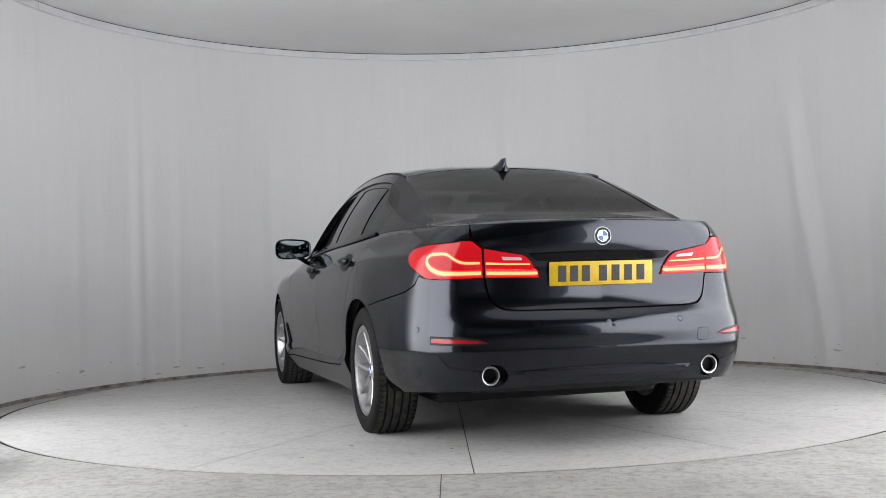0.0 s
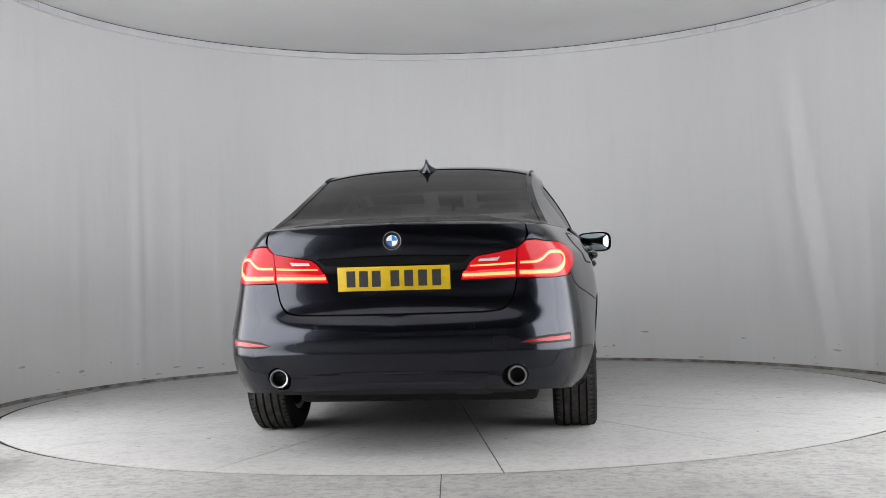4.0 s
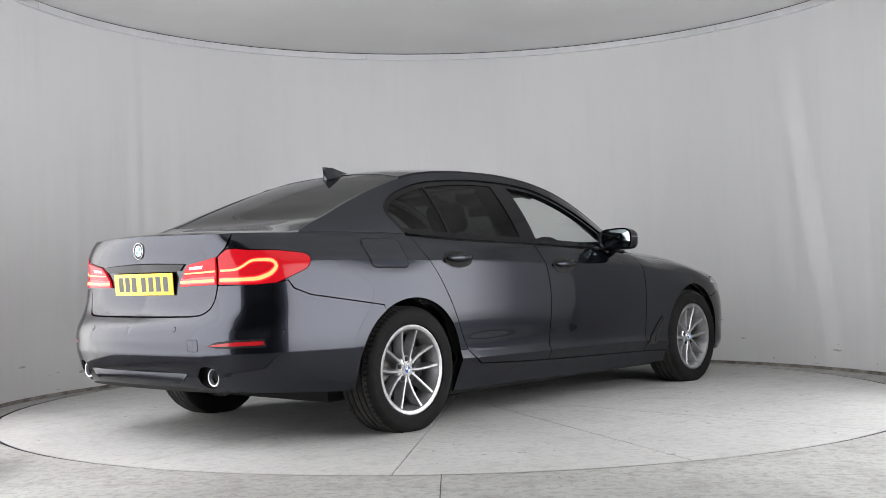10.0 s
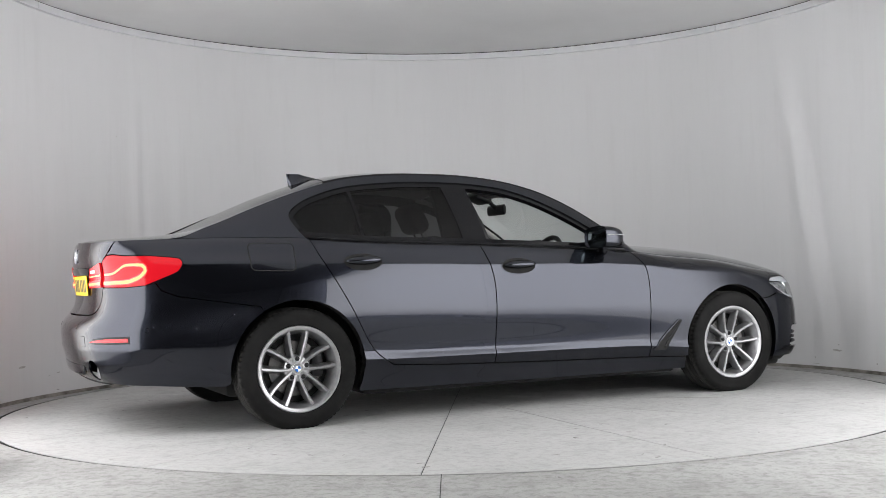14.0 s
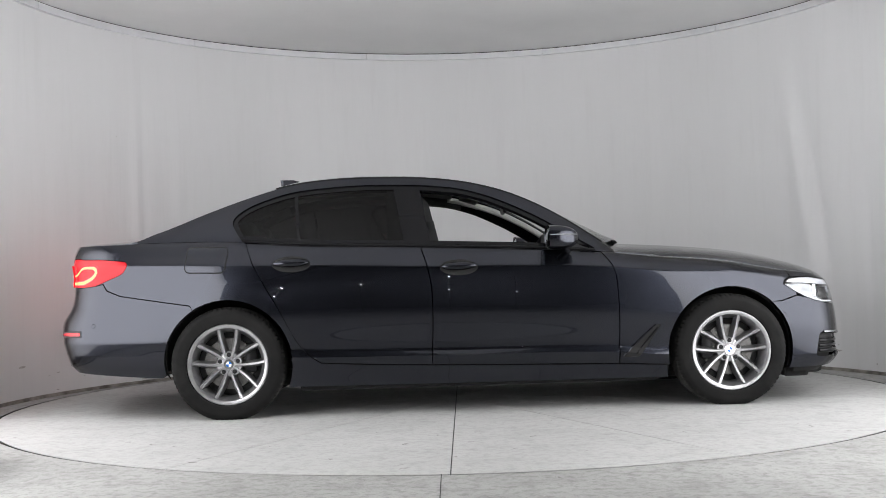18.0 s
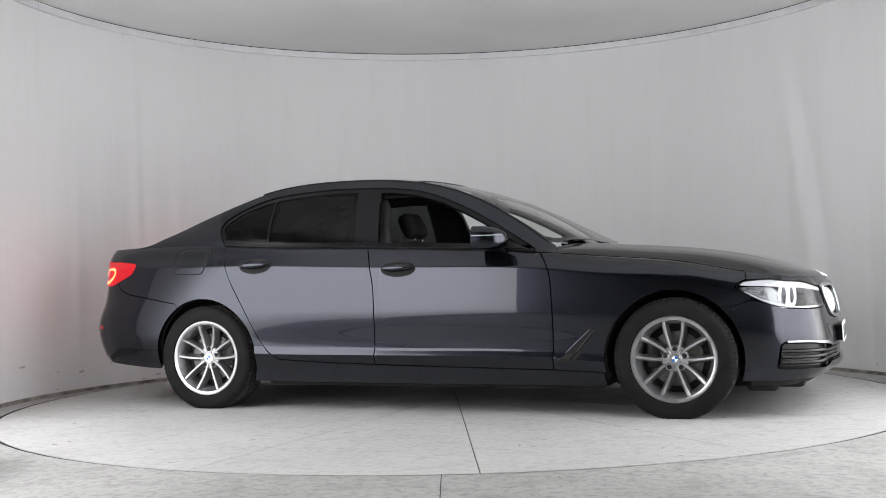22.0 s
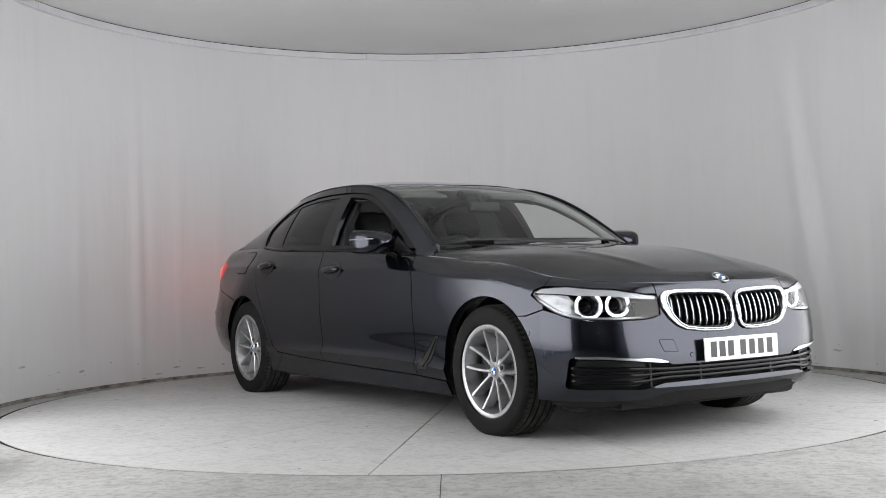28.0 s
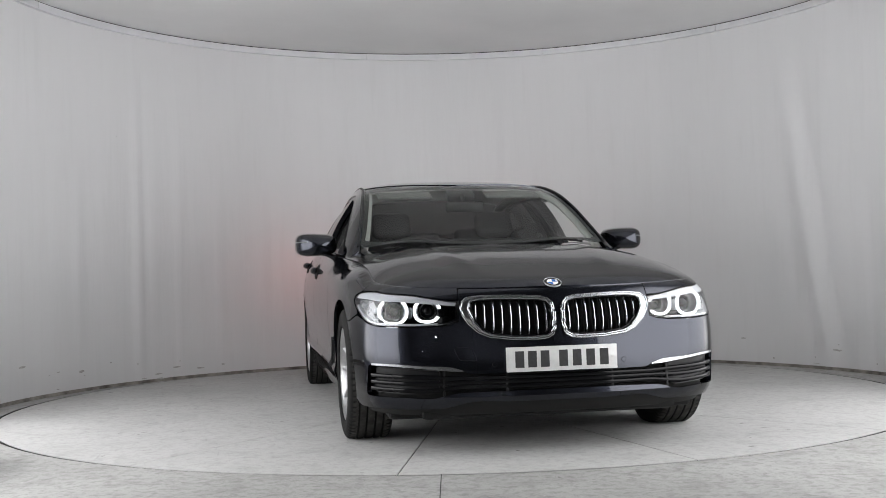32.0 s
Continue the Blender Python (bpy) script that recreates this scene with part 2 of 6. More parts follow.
def part(name, bm, mat, parent, label="", m=None, smooth=True, sharp=35):
    """One bmesh as one mesh object under a thing or a part."""
    me = bpy.data.meshes.new(name)
    bm.normal_update()
    bm.to_mesh(me)
    bm.free()
    me.materials.append(mat)
    if smooth:
        me.shade_smooth()
        me.set_sharp_from_angle(angle=radians(sharp))
    return part_mesh(name, me, parent, label, m)


def box(size, at=(0, 0, 0), bevel=0.0, segments=2, rot=None):
    bm = bmesh.new()
    bmesh.ops.create_cube(bm, size=1)
    bmesh.ops.scale(bm, vec=size, verts=bm.verts)
    if bevel:
        bmesh.ops.bevel(bm, geom=bm.edges[:] + bm.verts[:], offset=bevel, segments=segments, affect="EDGES", profile=0.5)
    if rot is not None:
        bmesh.ops.transform(bm, matrix=rot, verts=bm.verts)
    bmesh.ops.translate(bm, vec=at, verts=bm.verts)
    return bm


def lathe(profile, steps=48, axis="y", closed=False):
    """Turns a list of (radius, along) round an axis."""
    verts, faces, n = [], [], len(profile)
    for i in range(steps):
        a = 2 * math.pi * i / steps
        for r, h in profile:
            p = (r * math.cos(a), h, r * math.sin(a)) if axis == "y" else ((h, r * math.cos(a), r * math.sin(a)) if axis == "x" else (r * math.cos(a), r * math.sin(a), h))
            verts.append(p)
    for i in range(steps):
        j = (i + 1) % steps
        for k in range(n if closed else n - 1):
            q = (k + 1) % n
            faces.append((i * n + k, i * n + q, j * n + q, j * n + k))
    bm = bmesh.new()
    vs = [bm.verts.new(v) for v in verts]
    for f in faces:
        bm.faces.new([vs[i] for i in f])
    bmesh.ops.remove_doubles(bm, verts=bm.verts, dist=1e-5)
    bmesh.ops.recalc_face_normals(bm, faces=bm.faces)
    return bm


def tube(points, radius, sides=10, closed=False, flat=1.0, up=(0, 0, 1)):
    """A round or flattened rod along points."""
    pts = [Vector(p) for p in points]
    n = len(pts)
    bm = bmesh.new()
    rings = []
    for i, p in enumerate(pts):
        a = pts[(i - 1) % n] if closed or i else pts[0]
        b = pts[(i + 1) % n] if closed or i < n - 1 else pts[-1]
        d = (b - a).normalized()
        s = d.cross(Vector(up))
        s = s.normalized() if s.length > 1e-4 else d.orthogonal().normalized()
        u = s.cross(d)
        r = radius[i] if isinstance(radius, (list, tuple)) else radius
        rings.append([bm.verts.new(p + r * (math.cos(2 * math.pi * k / sides) * s + flat * math.sin(2 * math.pi * k / sides) * u)) for k in range(sides)])
    for i in range(n if closed else n - 1):
        a, b = rings[i], rings[(i + 1) % n]
        for k in range(sides):
            bm.faces.new((a[k], a[(k + 1) % sides], b[(k + 1) % sides], b[k]))
    if not closed:
        bm.faces.new(rings[0][::-1])
        bm.faces.new(rings[-1])
    bmesh.ops.recalc_face_normals(bm, faces=bm.faces)
    return bm


class Curve:
    """A smooth monotone-safe curve through knots."""

    def __init__(self, *knots):
        knots = sorted(knots)
        self.x = np.array([k[0] for k in knots], float)
        self.y = np.array([k[1] for k in knots], float)
        h, d = np.diff(self.x), np.diff(self.y) / np.diff(self.x)
        m = np.zeros(len(self.x))
        m[1:-1] = (d[:-1] * h[1:] + d[1:] * h[:-1]) / (h[:-1] + h[1:])
        m[0], m[-1] = d[0], d[-1]
        for i in range(len(d)):
            lim = 3 * abs(d[i])
            m[i], m[i + 1] = np.clip(m[i], -lim, lim), np.clip(m[i + 1], -lim, lim)
        self.m = m

    def __call__(self, t):
        t = np.clip(np.asarray(t, float), self.x[0], self.x[-1])
        i = np.clip(np.searchsorted(self.x, t) - 1, 0, len(self.x) - 2)
        h = self.x[i + 1] - self.x[i]
        u = (t - self.x[i]) / h
        return ((1 + 2 * u) * (1 - u) ** 2 * self.y[i] + u * (1 - u) ** 2 * h * self.m[i]
                + u * u * (3 - 2 * u) * self.y[i + 1] + u * u * (u - 1) * h * self.m[i + 1])


def densify(poly, step):
    out = []
    for a, b in zip(poly, poly[1:] + poly[:1]):
        n = max(1, int(math.ceil(math.dist(a, b) / step)))
        out += [(a[0] + (b[0] - a[0]) * k / n, a[1] + (b[1] - a[1]) * k / n) for k in range(n)]
    return out


def rounded(poly, radius, steps=5):
    """Rounds the corners of a polygon; radius may be a list."""
    out, n = [], len(poly)
    for i in range(n):
        r = radius[i] if isinstance(radius, (list, tuple)) else radius
        p, c, q = (np.array(poly[k % n], float) for k in (i - 1, i, i + 1))
        a, b = p - c, q - c
        la, lb = np.linalg.norm(a), np.linalg.norm(b)
        r = min(r, la * 0.45, lb * 0.45)
        if r < 1e-4:
            out.append(tuple(c))
            continue
        s, e = c + a / la * r, c + b / lb * r
        for k in range(steps + 1):
            u = k / steps
            out.append(tuple((1 - u) ** 2 * s + 2 * u * (1 - u) * c + u * u * e))
    return out


def smoothed(points, step=0.02):
    """An open smooth line through 2D points (Catmull-Rom)."""
    pts = [np.array(p, float) for p in points]
    pts = [2 * pts[0] - pts[1]] + pts + [2 * pts[-1] - pts[-2]]
    out = []
    for i in range(1, len(pts) - 2):
        p0, p1, p2, p3 = pts[i - 1:i + 3]
        n = max(2, int(np.linalg.norm(p2 - p1) / step))
        for k in range(n):
            u = k / n
            out.append(tuple(0.5 * (2 * p1 + (p2 - p0) * u + (2 * p0 - 5 * p1 + 4 * p2 - p3) * u * u + (3 * p1 - p0 - 3 * p2 + p3) * u ** 3)))
    out.append(tuple(pts[-2]))
    return out


def area_of(poly):
    return 0.5 * sum(a[0] * b[1] - b[0] * a[1] for a, b in zip(poly, poly[1:] + poly[:1]))


def shrunk(poly, gap):
    """A polygon drawn in by gap (negative: grown)."""
    if not gap:
        return poly
    sign = 1 if area_of(poly) > 0 else -1
    out, n = [], len(poly)
    for i in range(n):
        a, c, b = (np.array(poly[k % n]) for k in (i - 1, i, i + 1))
        d1, d2 = c - a, b - c
        n1 = np.array((-d1[1], d1[0])) / (np.linalg.norm(d1) + 1e-9)
        n2 = np.array((-d2[1], d2[0])) / (np.linalg.norm(d2) + 1e-9)
        k = (n1 + n2) / max(0.6, 1 + n1 @ n2)
        out.append(tuple(c + sign * gap * k))
    return out


def inside(poly, x, y):
    px, py = np.array(poly).T
    res = np.zeros(np.shape(x), bool)
    j = len(px) - 1
    for i in range(len(px)):
        cond = (py[i] > y) != (py[j] > y)
        with np.errstate(divide="ignore", invalid="ignore"):
            res ^= cond & (x < (px[j] - px[i]) * (y - py[i]) / (py[j] - py[i]) + px[i])
        j = i
    return res


def sheet(poly, lift, du=0.03, dv=0.02, holes=(), gap=0.0, rim=0.012, edge=0.02, mirror=False, both=False, out=0.0, creases=()):
    """A panel: the polygon's plan, meshed and lifted onto a surface, with its edges turned in.
    lift(u, v, d): points d metres outside of the surface. mirror: the other side of the car; both: joined with its mirror image."""
    from mathutils.geometry import delaunay_2d_cdt
    first = densify(list(poly), edge)
    drawn = shrunk(first, gap)
    if both and gap:
        mid = np.abs(lift(np.array([q[0] for q in first]), np.array([q[1] for q in first]), out)[:, 1]) < 1e-4
        drawn = [q if k else d for q, d, k in zip(first, drawn, mid)]
    loops = [drawn] + [densify(list(h), edge) for h in holes]
    verts, edges = [], []
    for lp in loops:
        s = len(verts)
        verts += lp
        edges += [(s + i, s + (i + 1) % len(lp)) for i in range(len(lp))]
    p = np.array(loops[0])
    for crease in creases:
        us = np.arange(p[:, 0].min() + 0.004, p[:, 0].max(), du * 0.8)
        for off in (-0.009, 0.0, 0.009):
            cv = crease(us) + off
            ok = inside(shrunk(loops[0], 0.004), us, cv)
            for h in loops[1:]:
                ok &= ~inside(shrunk(h, -0.004), us, cv)
            last = None
            for u_, v_, k_ in zip(us, cv, ok):
                if k_:
                    verts.append((float(u_), float(v_)))
                    if last is not None and off == 0.0:
                        edges.append((last, len(verts) - 1))
                    last = len(verts) - 1
                else:
                    last = None
    us = np.arange(p[:, 0].min() + du / 2, p[:, 0].max(), du)
    vs = np.arange(p[:, 1].min() + dv / 2, p[:, 1].max(), dv)
    gu, gv = (g.ravel() for g in np.meshgrid(us, vs))
    ok = inside(loops[0], gu, gv)
    for h in loops[1:]:
        ok &= ~inside(h, gu, gv)
    for crease in creases:
        ok &= np.abs(gv - crease(gu)) > 0.0125
    gu, gv = gu[ok], gv[ok]
    b = np.array(verts)
    if len(gu):
        far = np.array([np.min((b[:, 0] - x) ** 2 + (b[:, 1] - y) ** 2) for x, y in zip(gu, gv)]) > (0.3 * min(du, dv)) ** 2
        verts = list(verts) + list(zip(gu[far], gv[far]))
    v2, e2, f2, *_ = delaunay_2d_cdt([Vector(q) for q in verts], edges, [], 0, 1e-6)
    xy = np.array([tuple(q) for q in v2])
    cen = np.array([xy[list(f)].mean(0) for f in f2])
    keep = inside(loops[0], cen[:, 0], cen[:, 1])
    for h in loops[1:]:
        keep &= ~inside(h, cen[:, 0], cen[:, 1])
    faces = [list(f) for f, k in zip(f2, keep) if k]
    pos = lift(xy[:, 0], xy[:, 1], out)
    verts3 = [tuple(q) for q in pos]
    # outward faces: towards the lifted side
    up = lift(xy[:, 0], xy[:, 1], out + 0.01) - pos
    flip = 0
    for f in faces[:: max(1, len(faces) // 60)]:
        a, c, d = pos[f[0]], pos[f[1]], pos[f[2]]
        flip += 1 if np.cross(c - a, d - a) @ up[f[0]] > 0 else -1
    if flip < 0:
        faces = [f[::-1] for f in faces]
    if rim:
        count = {}
        for f in faces:
            for a, c in zip(f, f[1:] + f[:1]):
                count[(a, c)] = 1
        border = [(a, c) for a, c in count if (c, a) not in count]
        low = lift(xy[:, 0], xy[:, 1], out - rim)
        index = {}
        for a, c in border:
            if both and abs(pos[a][1]) < 1e-4 and abs(pos[c][1]) < 1e-4:
                continue
            for k in (a, c):
                if k not in index:
                    index[k] = len(verts3)
                    verts3.append(tuple(low[k]))
            faces.append([c, a, index[a], index[c]])
    if both:
        n = len(verts3)
        verts3 = verts3 + [(q[0], -q[1], q[2]) for q in verts3]
        faces = faces + [[n + i for i in f[::-1]] for f in faces]
    elif mirror:
        verts3 = [(q[0], -q[1], q[2]) for q in verts3]
        faces = [f[::-1] for f in faces]
    bm = bmesh.new()
    vv = [bm.verts.new(q) for q in verts3]
    for f in faces:
        try:
            bm.faces.new([vv[i] for i in f])
        except ValueError:
            pass
    if both:
        bmesh.ops.remove_doubles(bm, verts=bm.verts, dist=2e-4)
    loose = [q for q in bm.verts if not q.link_faces]
    bmesh.ops.delete(bm, geom=loose, context="VERTS")
    return bm

# ---- the studio ----


def arc_points(radius, a0, a1, n, cx=ROOM_X, cy=ROOM_Y):
    return [(cx + radius * math.sin(a0 + (a1 - a0) * i / n), cy - radius * math.cos(a0 + (a1 - a0) * i / n)) for i in range(n + 1)]


def drum_wall():
    """The cloth wall: a tall drum open towards the camera, with soft hanging folds."""
    rng = random.Random(4)
    n, rows = 420, 26
    folds = [(rng.uniform(0.75, 5.5), rng.uniform(0.012, 0.03), rng.uniform(-0.010, 0.010), rng.uniform(0.2, 1.0), rng.uniform(-0.04, 0.04)) for _ in range(46)]
    # the long folds that lean near one end of the far wall, and the pair on the other side
    folds += [(2.19, 0.022, 0.030, 1.0, -0.16), (2.14, 0.02, -0.022, 1.0, -0.17), (2.24, 0.03, 0.014, 0.9, -0.09), (4.12, 0.012, 0.020, 0.9, 0.0), (4.09, 0.012, -0.014, 0.8, 0.0), (3.98, 0.01, 0.012, 0.8, 0.01), (3.86, 0.012, 0.012, 0.7, 0.0), (3.70, 0.012, -0.010, 0.7, 0.0), (4.32, 0.02, 0.012, 0.8, 0.0)]
    verts, faces = [], []
    for side in (0, 1):
        for j in range(rows + 1):
            z = ROOM_H * j / rows
            for i in range(n + 1):
                a = OPEN_HALF + (2 * math.pi - 2 * OPEN_HALF) * i / n
                r = ROOM_R
                if not side:
                    for pos, width, amp, top, lean in folds:
                        f = z / ROOM_H
                        g = math.exp(-((a - pos - lean * (1 - f)) / width) ** 2) * (0.25 + 0.75 * math.sin(math.pi * min(1, max(0, (f + 0.1) / (1.1 * top + 0.05)))))
                        r -= amp * g * 0.62
                else:
                    r += 0.06
                verts.append((ROOM_X + r * math.sin(a), ROOM_Y - r * math.cos(a), z))
    m = (rows + 1) * (n + 1)
    for side in (0, 1):
        for j in range(rows):
            for i in range(n):
                q = side * m + j * (n + 1) + i
                f = (q, q + 1, q + n + 2, q + n + 1)
                faces.append(f if side else f[::-1])
    for i in (0, n):
        for j in range(rows):
            q = j * (n + 1) + i
            f = (q, q + n + 1, m + q + n + 1, m + q)
            faces.append(f if i else f[::-1])
    ob = new("wall_drum", mesh_from("wall_drum", verts, faces, WALL))
    return tagged(ob, "curved pale grey stretched cloth studio wall with faint hanging folds", "wall", kind="structure")


def ring_strip(name, r0, r1, z0, z1, a0, a1, n, mat, cx=ROOM_X, cy=ROOM_Y):
    """A curved bar of rectangular section."""
    verts, faces = [], []
    for i in range(n + 1):
        a = a0 + (a1 - a0) * i / n
        for r, z in ((r0, z0), (r1, z0), (r1, z1), (r0, z1)):
            verts.append((cx + r * math.sin(a), cy - r * math.cos(a), z))
    for i in range(n):
        for k in range(4):
            q = (k + 1) % 4
            faces.append((4 * i + k, 4 * i + q, 4 * i + 4 + q, 4 * i + 4 + k))
    faces += [(3, 2, 1, 0), (4 * n, 4 * n + 1, 4 * n + 2, 4 * n + 3)]
    bm = bmesh.new()
    vs = [bm.verts.new(v) for v in verts]
    for f in faces:
        bm.faces.new([vs[i] for i in f])
    bmesh.ops.recalc_face_normals(bm, faces=bm.faces)
    me = bpy.data.meshes.new(name)
    bm.to_mesh(me)
    bm.free()
    me.materials.append(mat)
    me.shade_smooth()
    me.set_sharp_from_angle(angle=radians(30))
    return me


def studio():
    drum_wall()
    # floor: one sheet with a round pit for the turntable
    n = 160
    verts, faces = [], []
    for i in range(n):
        a = 2 * math.pi * i / n
        c, s = math.cos(a), math.sin(a)
        k = 14 / max(abs(c), abs(s))
        verts += [((TABLE_R + 0.026) * c, (TABLE_R + 0.026) * s, -0.004), ((TABLE_R + 0.026) * c, (TABLE_R + 0.026) * s, 0.0), (4.5 * c, 4.5 * s, 0.0), (k * c, k * s, 0.0)]
    for i in range(n):
        j = (i + 1) % n
        for k in range(3):
            faces.append((4 * i + k, 4 * i + k + 1, 4 * j + k + 1, 4 * j + k))
    floor = tagged(new("floor", mesh_from("floor", verts, faces, FLOOR, sharp=20)), "pale grey painted concrete floor with scuffs and chips", "floor", kind="structure")
    tagged(part("floor_pit", lathe([(TABLE_R + 0.026, -0.004), (TABLE_R + 0.026, -0.2), (0.01, -0.2)], 160, "z"), GROOVE, None), "dark pit under the turntable", "pit", kind="structure")
    # base trim: grime and contact shade painted in where the cloth meets the floor
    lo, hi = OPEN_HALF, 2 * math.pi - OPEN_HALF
    tagged(new("baseboard", ring_strip("baseboard", ROOM_R - 0.012, ROOM_R + 0.02, 0.0, 0.024, lo, hi, 200, GRIME_SHADE)), "thin dark edge strip, grime and painted shade, where the cloth wall meets the floor", "baseboard", kind="structure")
    # aluminium track round the top, in lengths
    track = thing("ceiling_track", "pale aluminium curtain track round the ceiling edge", "track", kind="structure")
    cuts = [lo + (hi - lo) * k / 9 for k in range(10)]
    for a, b in zip(cuts, cuts[1:]):
        part_mesh("track_length", ring_strip("track_length", ROOM_R - 0.035, ROOM_R + 0.03, ROOM_H - 0.035, ROOM_H + 0.016, a + 0.0006, b - 0.0006, 40, RIM), track)
    tagged(new("trim_gap", ring_strip("trim_gap", ROOM_R - 0.026, ROOM_R + 0.02, ROOM_H + 0.0165, ROOM_H + 0.0235, lo, hi, 240, GROOVE)), "thin dark gap between the track and the ceiling cloth", "trim", kind="structure")
    # ceiling cloth
    pts = arc_points(ROOM_R + 0.1, 0, 2 * math.pi, 128)[:-1]
    verts = [(x, y, ROOM_H + 0.024) for x, y in pts] + [(x, y, ROOM_H + 0.09) for x, y in pts]
    m = len(pts)
    faces = [tuple(range(m))[::-1], tuple(range(m, 2 * m))] + [(i, (i + 1) % m, m + (i + 1) % m, m + i) for i in range(m)]
    tagged(new("ceiling", mesh_from("ceiling", verts, faces, CEILING, sharp=20)), "pale cloth studio ceiling glowing softly with diffused light", "ceiling", kind="structure")
    # unseen curtains added from the drum's edges back past the camera, to darken reflections
    for sgn, name in ((-1, "unseen_curtain"), (1, "unseen_curtain_other_side")):
        n, rows = 90, 8
        verts, faces = [], []
        for k in range(2):
            for j in range(rows + 1):
                for i in range(n + 1):
                    f = i / n
                    x, y = 2.36 + 0.42 * f, -2.50 - 5.1 * f
                    verts.append((sgn * (x + 0.018 * math.sin(f * 95) + 0.05 * k), y, ROOM_H * j / rows))
        m = (rows + 1) * (n + 1)
        for k in range(2):
            for j in range(rows):
                for i in range(n):
                    q = k * m + j * (n + 1) + i
                    f = (q, q + 1, q + n + 2, q + n + 1)
                    faces.append(f if (k == 0) == (sgn > 0) else f[::-1])
        tagged(new(name, mesh_from(name, verts, faces, HALL)), "unseen dark grey cloth curtain beside the camera, added to darken reflections", "curtain", kind="structure")
    # unseen dark hall beyond the opening, added to keep the car's reflections dark
    for name, size, at in (("wall_hall_back", (16, 0.2, 5), (0, -12.1, 2.5)), ("wall_hall_side", (0.2, 18, 5), (-8.1, -3, 2.5)), ("wall_hall_other_side", (0.2, 18, 5), (8.1, -3, 2.5)),
                           ("wall_hall_far", (16, 0.2, 5), (0, 6.1, 2.5)), ("ceiling_hall", (16.4, 18.4, 0.2), (0, -3, 5.1))):
        ob = part(name, box(size, at), HALL, None, smooth=False)
        tagged(ob, "unseen dark hall surface around the drum, added to keep reflections dark", "ceiling" if "ceiling" in name else "wall", kind="structure")
    return floor


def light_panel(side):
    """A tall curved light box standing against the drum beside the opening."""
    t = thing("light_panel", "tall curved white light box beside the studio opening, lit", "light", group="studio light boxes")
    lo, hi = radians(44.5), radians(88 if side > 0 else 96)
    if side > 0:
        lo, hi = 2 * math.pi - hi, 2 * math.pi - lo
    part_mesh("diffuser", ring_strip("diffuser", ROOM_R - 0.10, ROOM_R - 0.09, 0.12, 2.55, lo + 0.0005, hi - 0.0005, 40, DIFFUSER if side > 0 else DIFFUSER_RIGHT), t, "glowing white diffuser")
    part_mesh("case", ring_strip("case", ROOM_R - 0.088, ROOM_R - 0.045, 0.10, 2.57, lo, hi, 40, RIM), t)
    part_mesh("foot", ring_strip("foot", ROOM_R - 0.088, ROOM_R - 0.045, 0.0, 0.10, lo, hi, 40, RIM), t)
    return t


def turntable():
    """A flush disc of fourteen wedge plates on a dark bed."""
    t = thing("turntable", "round pale grey painted turntable flush with the floor, wedge plates, scuffed", "turntable")
    part("bed", lathe([(0.001, -0.005), (TABLE_R - 0.0005, -0.005), (TABLE_R - 0.012, -0.13), (0.001, -0.13)], 96, "z"), GROOVE, t)
    wedge, gap = 2 * math.pi / 14, 0.0024
    for k in range(14):
        a0 = radians(9.8) + k * wedge
        ring = []
        n = 16
        for i in range(n + 1):
            a = a0 + gap / TABLE_R + (wedge - 2 * gap / TABLE_R) * i / n
            ring.append((TABLE_R * math.cos(a), TABLE_R * math.sin(a)))
        mid = a0 + wedge / 2
        tip = (gap / math.sin(wedge / 2) * math.cos(mid), gap / math.sin(wedge / 2) * math.sin(mid))
        outline = ring + [tip]
        m = len(outline)
        inner = shrunk(outline, 0.002)
        verts = [(x, y, -0.005) for x, y in outline] + [(x, y, -0.002) for x, y in outline] + [(x, y, 0.0) for x, y in inner]
        faces = [tuple(range(2 * m, 3 * m))]
        for r in range(2):
            faces += [(r * m + i, r * m + (i + 1) % m, (r + 1) * m + (i + 1) % m, (r + 1) * m + i) for i in range(m)]
        part_mesh("plate", mesh_from("plate", verts, faces, DISC, smooth=False), t)
    return t


def wing_panel(sgn):
    """A flat light box on the curtain beside the camera."""
    t = thing("wing_light_panel", "flat white light box hung on the side curtain, lit", "light", group="studio light boxes")
    m = pose(ROOM_X + sgn * 2.235, -3.44, 0, 0, 0, sgn * 4.5)
    part("diffuser", box((0.01, 2.08, 2.43), (0, 0, 1.335)), WING_DIFFUSER, t, "glowing white diffuser", m, smooth=False)
    part("case", box((0.05, 2.09, 2.47), (sgn * 0.032, 0, 1.335), 0.005), RIM, t, "", m)
    for y in (-0.7, 0.7):
        part("leg", box((0.04, 0.04, 0.10), (sgn * 0.03, y, 0.05)), RIM, t, "", m)


def led_stand(x, heights):
    """A slim stand with small bright point lamps, in the hall beside the camera."""
    t = thing("led_stand", "slim black stand with small bright lamp points", "light", group="lamp stands by the camera", m=pose(x, -7.1, 0))
    part("pole", lathe([(0.012, 0.0), (0.012, 1.85)], 12, "z"), BLACK, t)
    part("base", lathe([(0.0001, 0.0), (0.18, 0.0), (0.17, 0.02), (0.0001, 0.02)], 24, "z"), BLACK, t)
    for z in heights:
        part("arm", box((0.012, 0.06, 0.012), (0.0, 0.03, z)), BLACK, t)
        part("lamp_point", lathe([(0.0001, 0.013), (0.008, 0.010), (0.010, 0.0), (0.0001, 0.0)], 12, "y"), LED, t, "bright white lamp point", pose(0, 0.061, z))


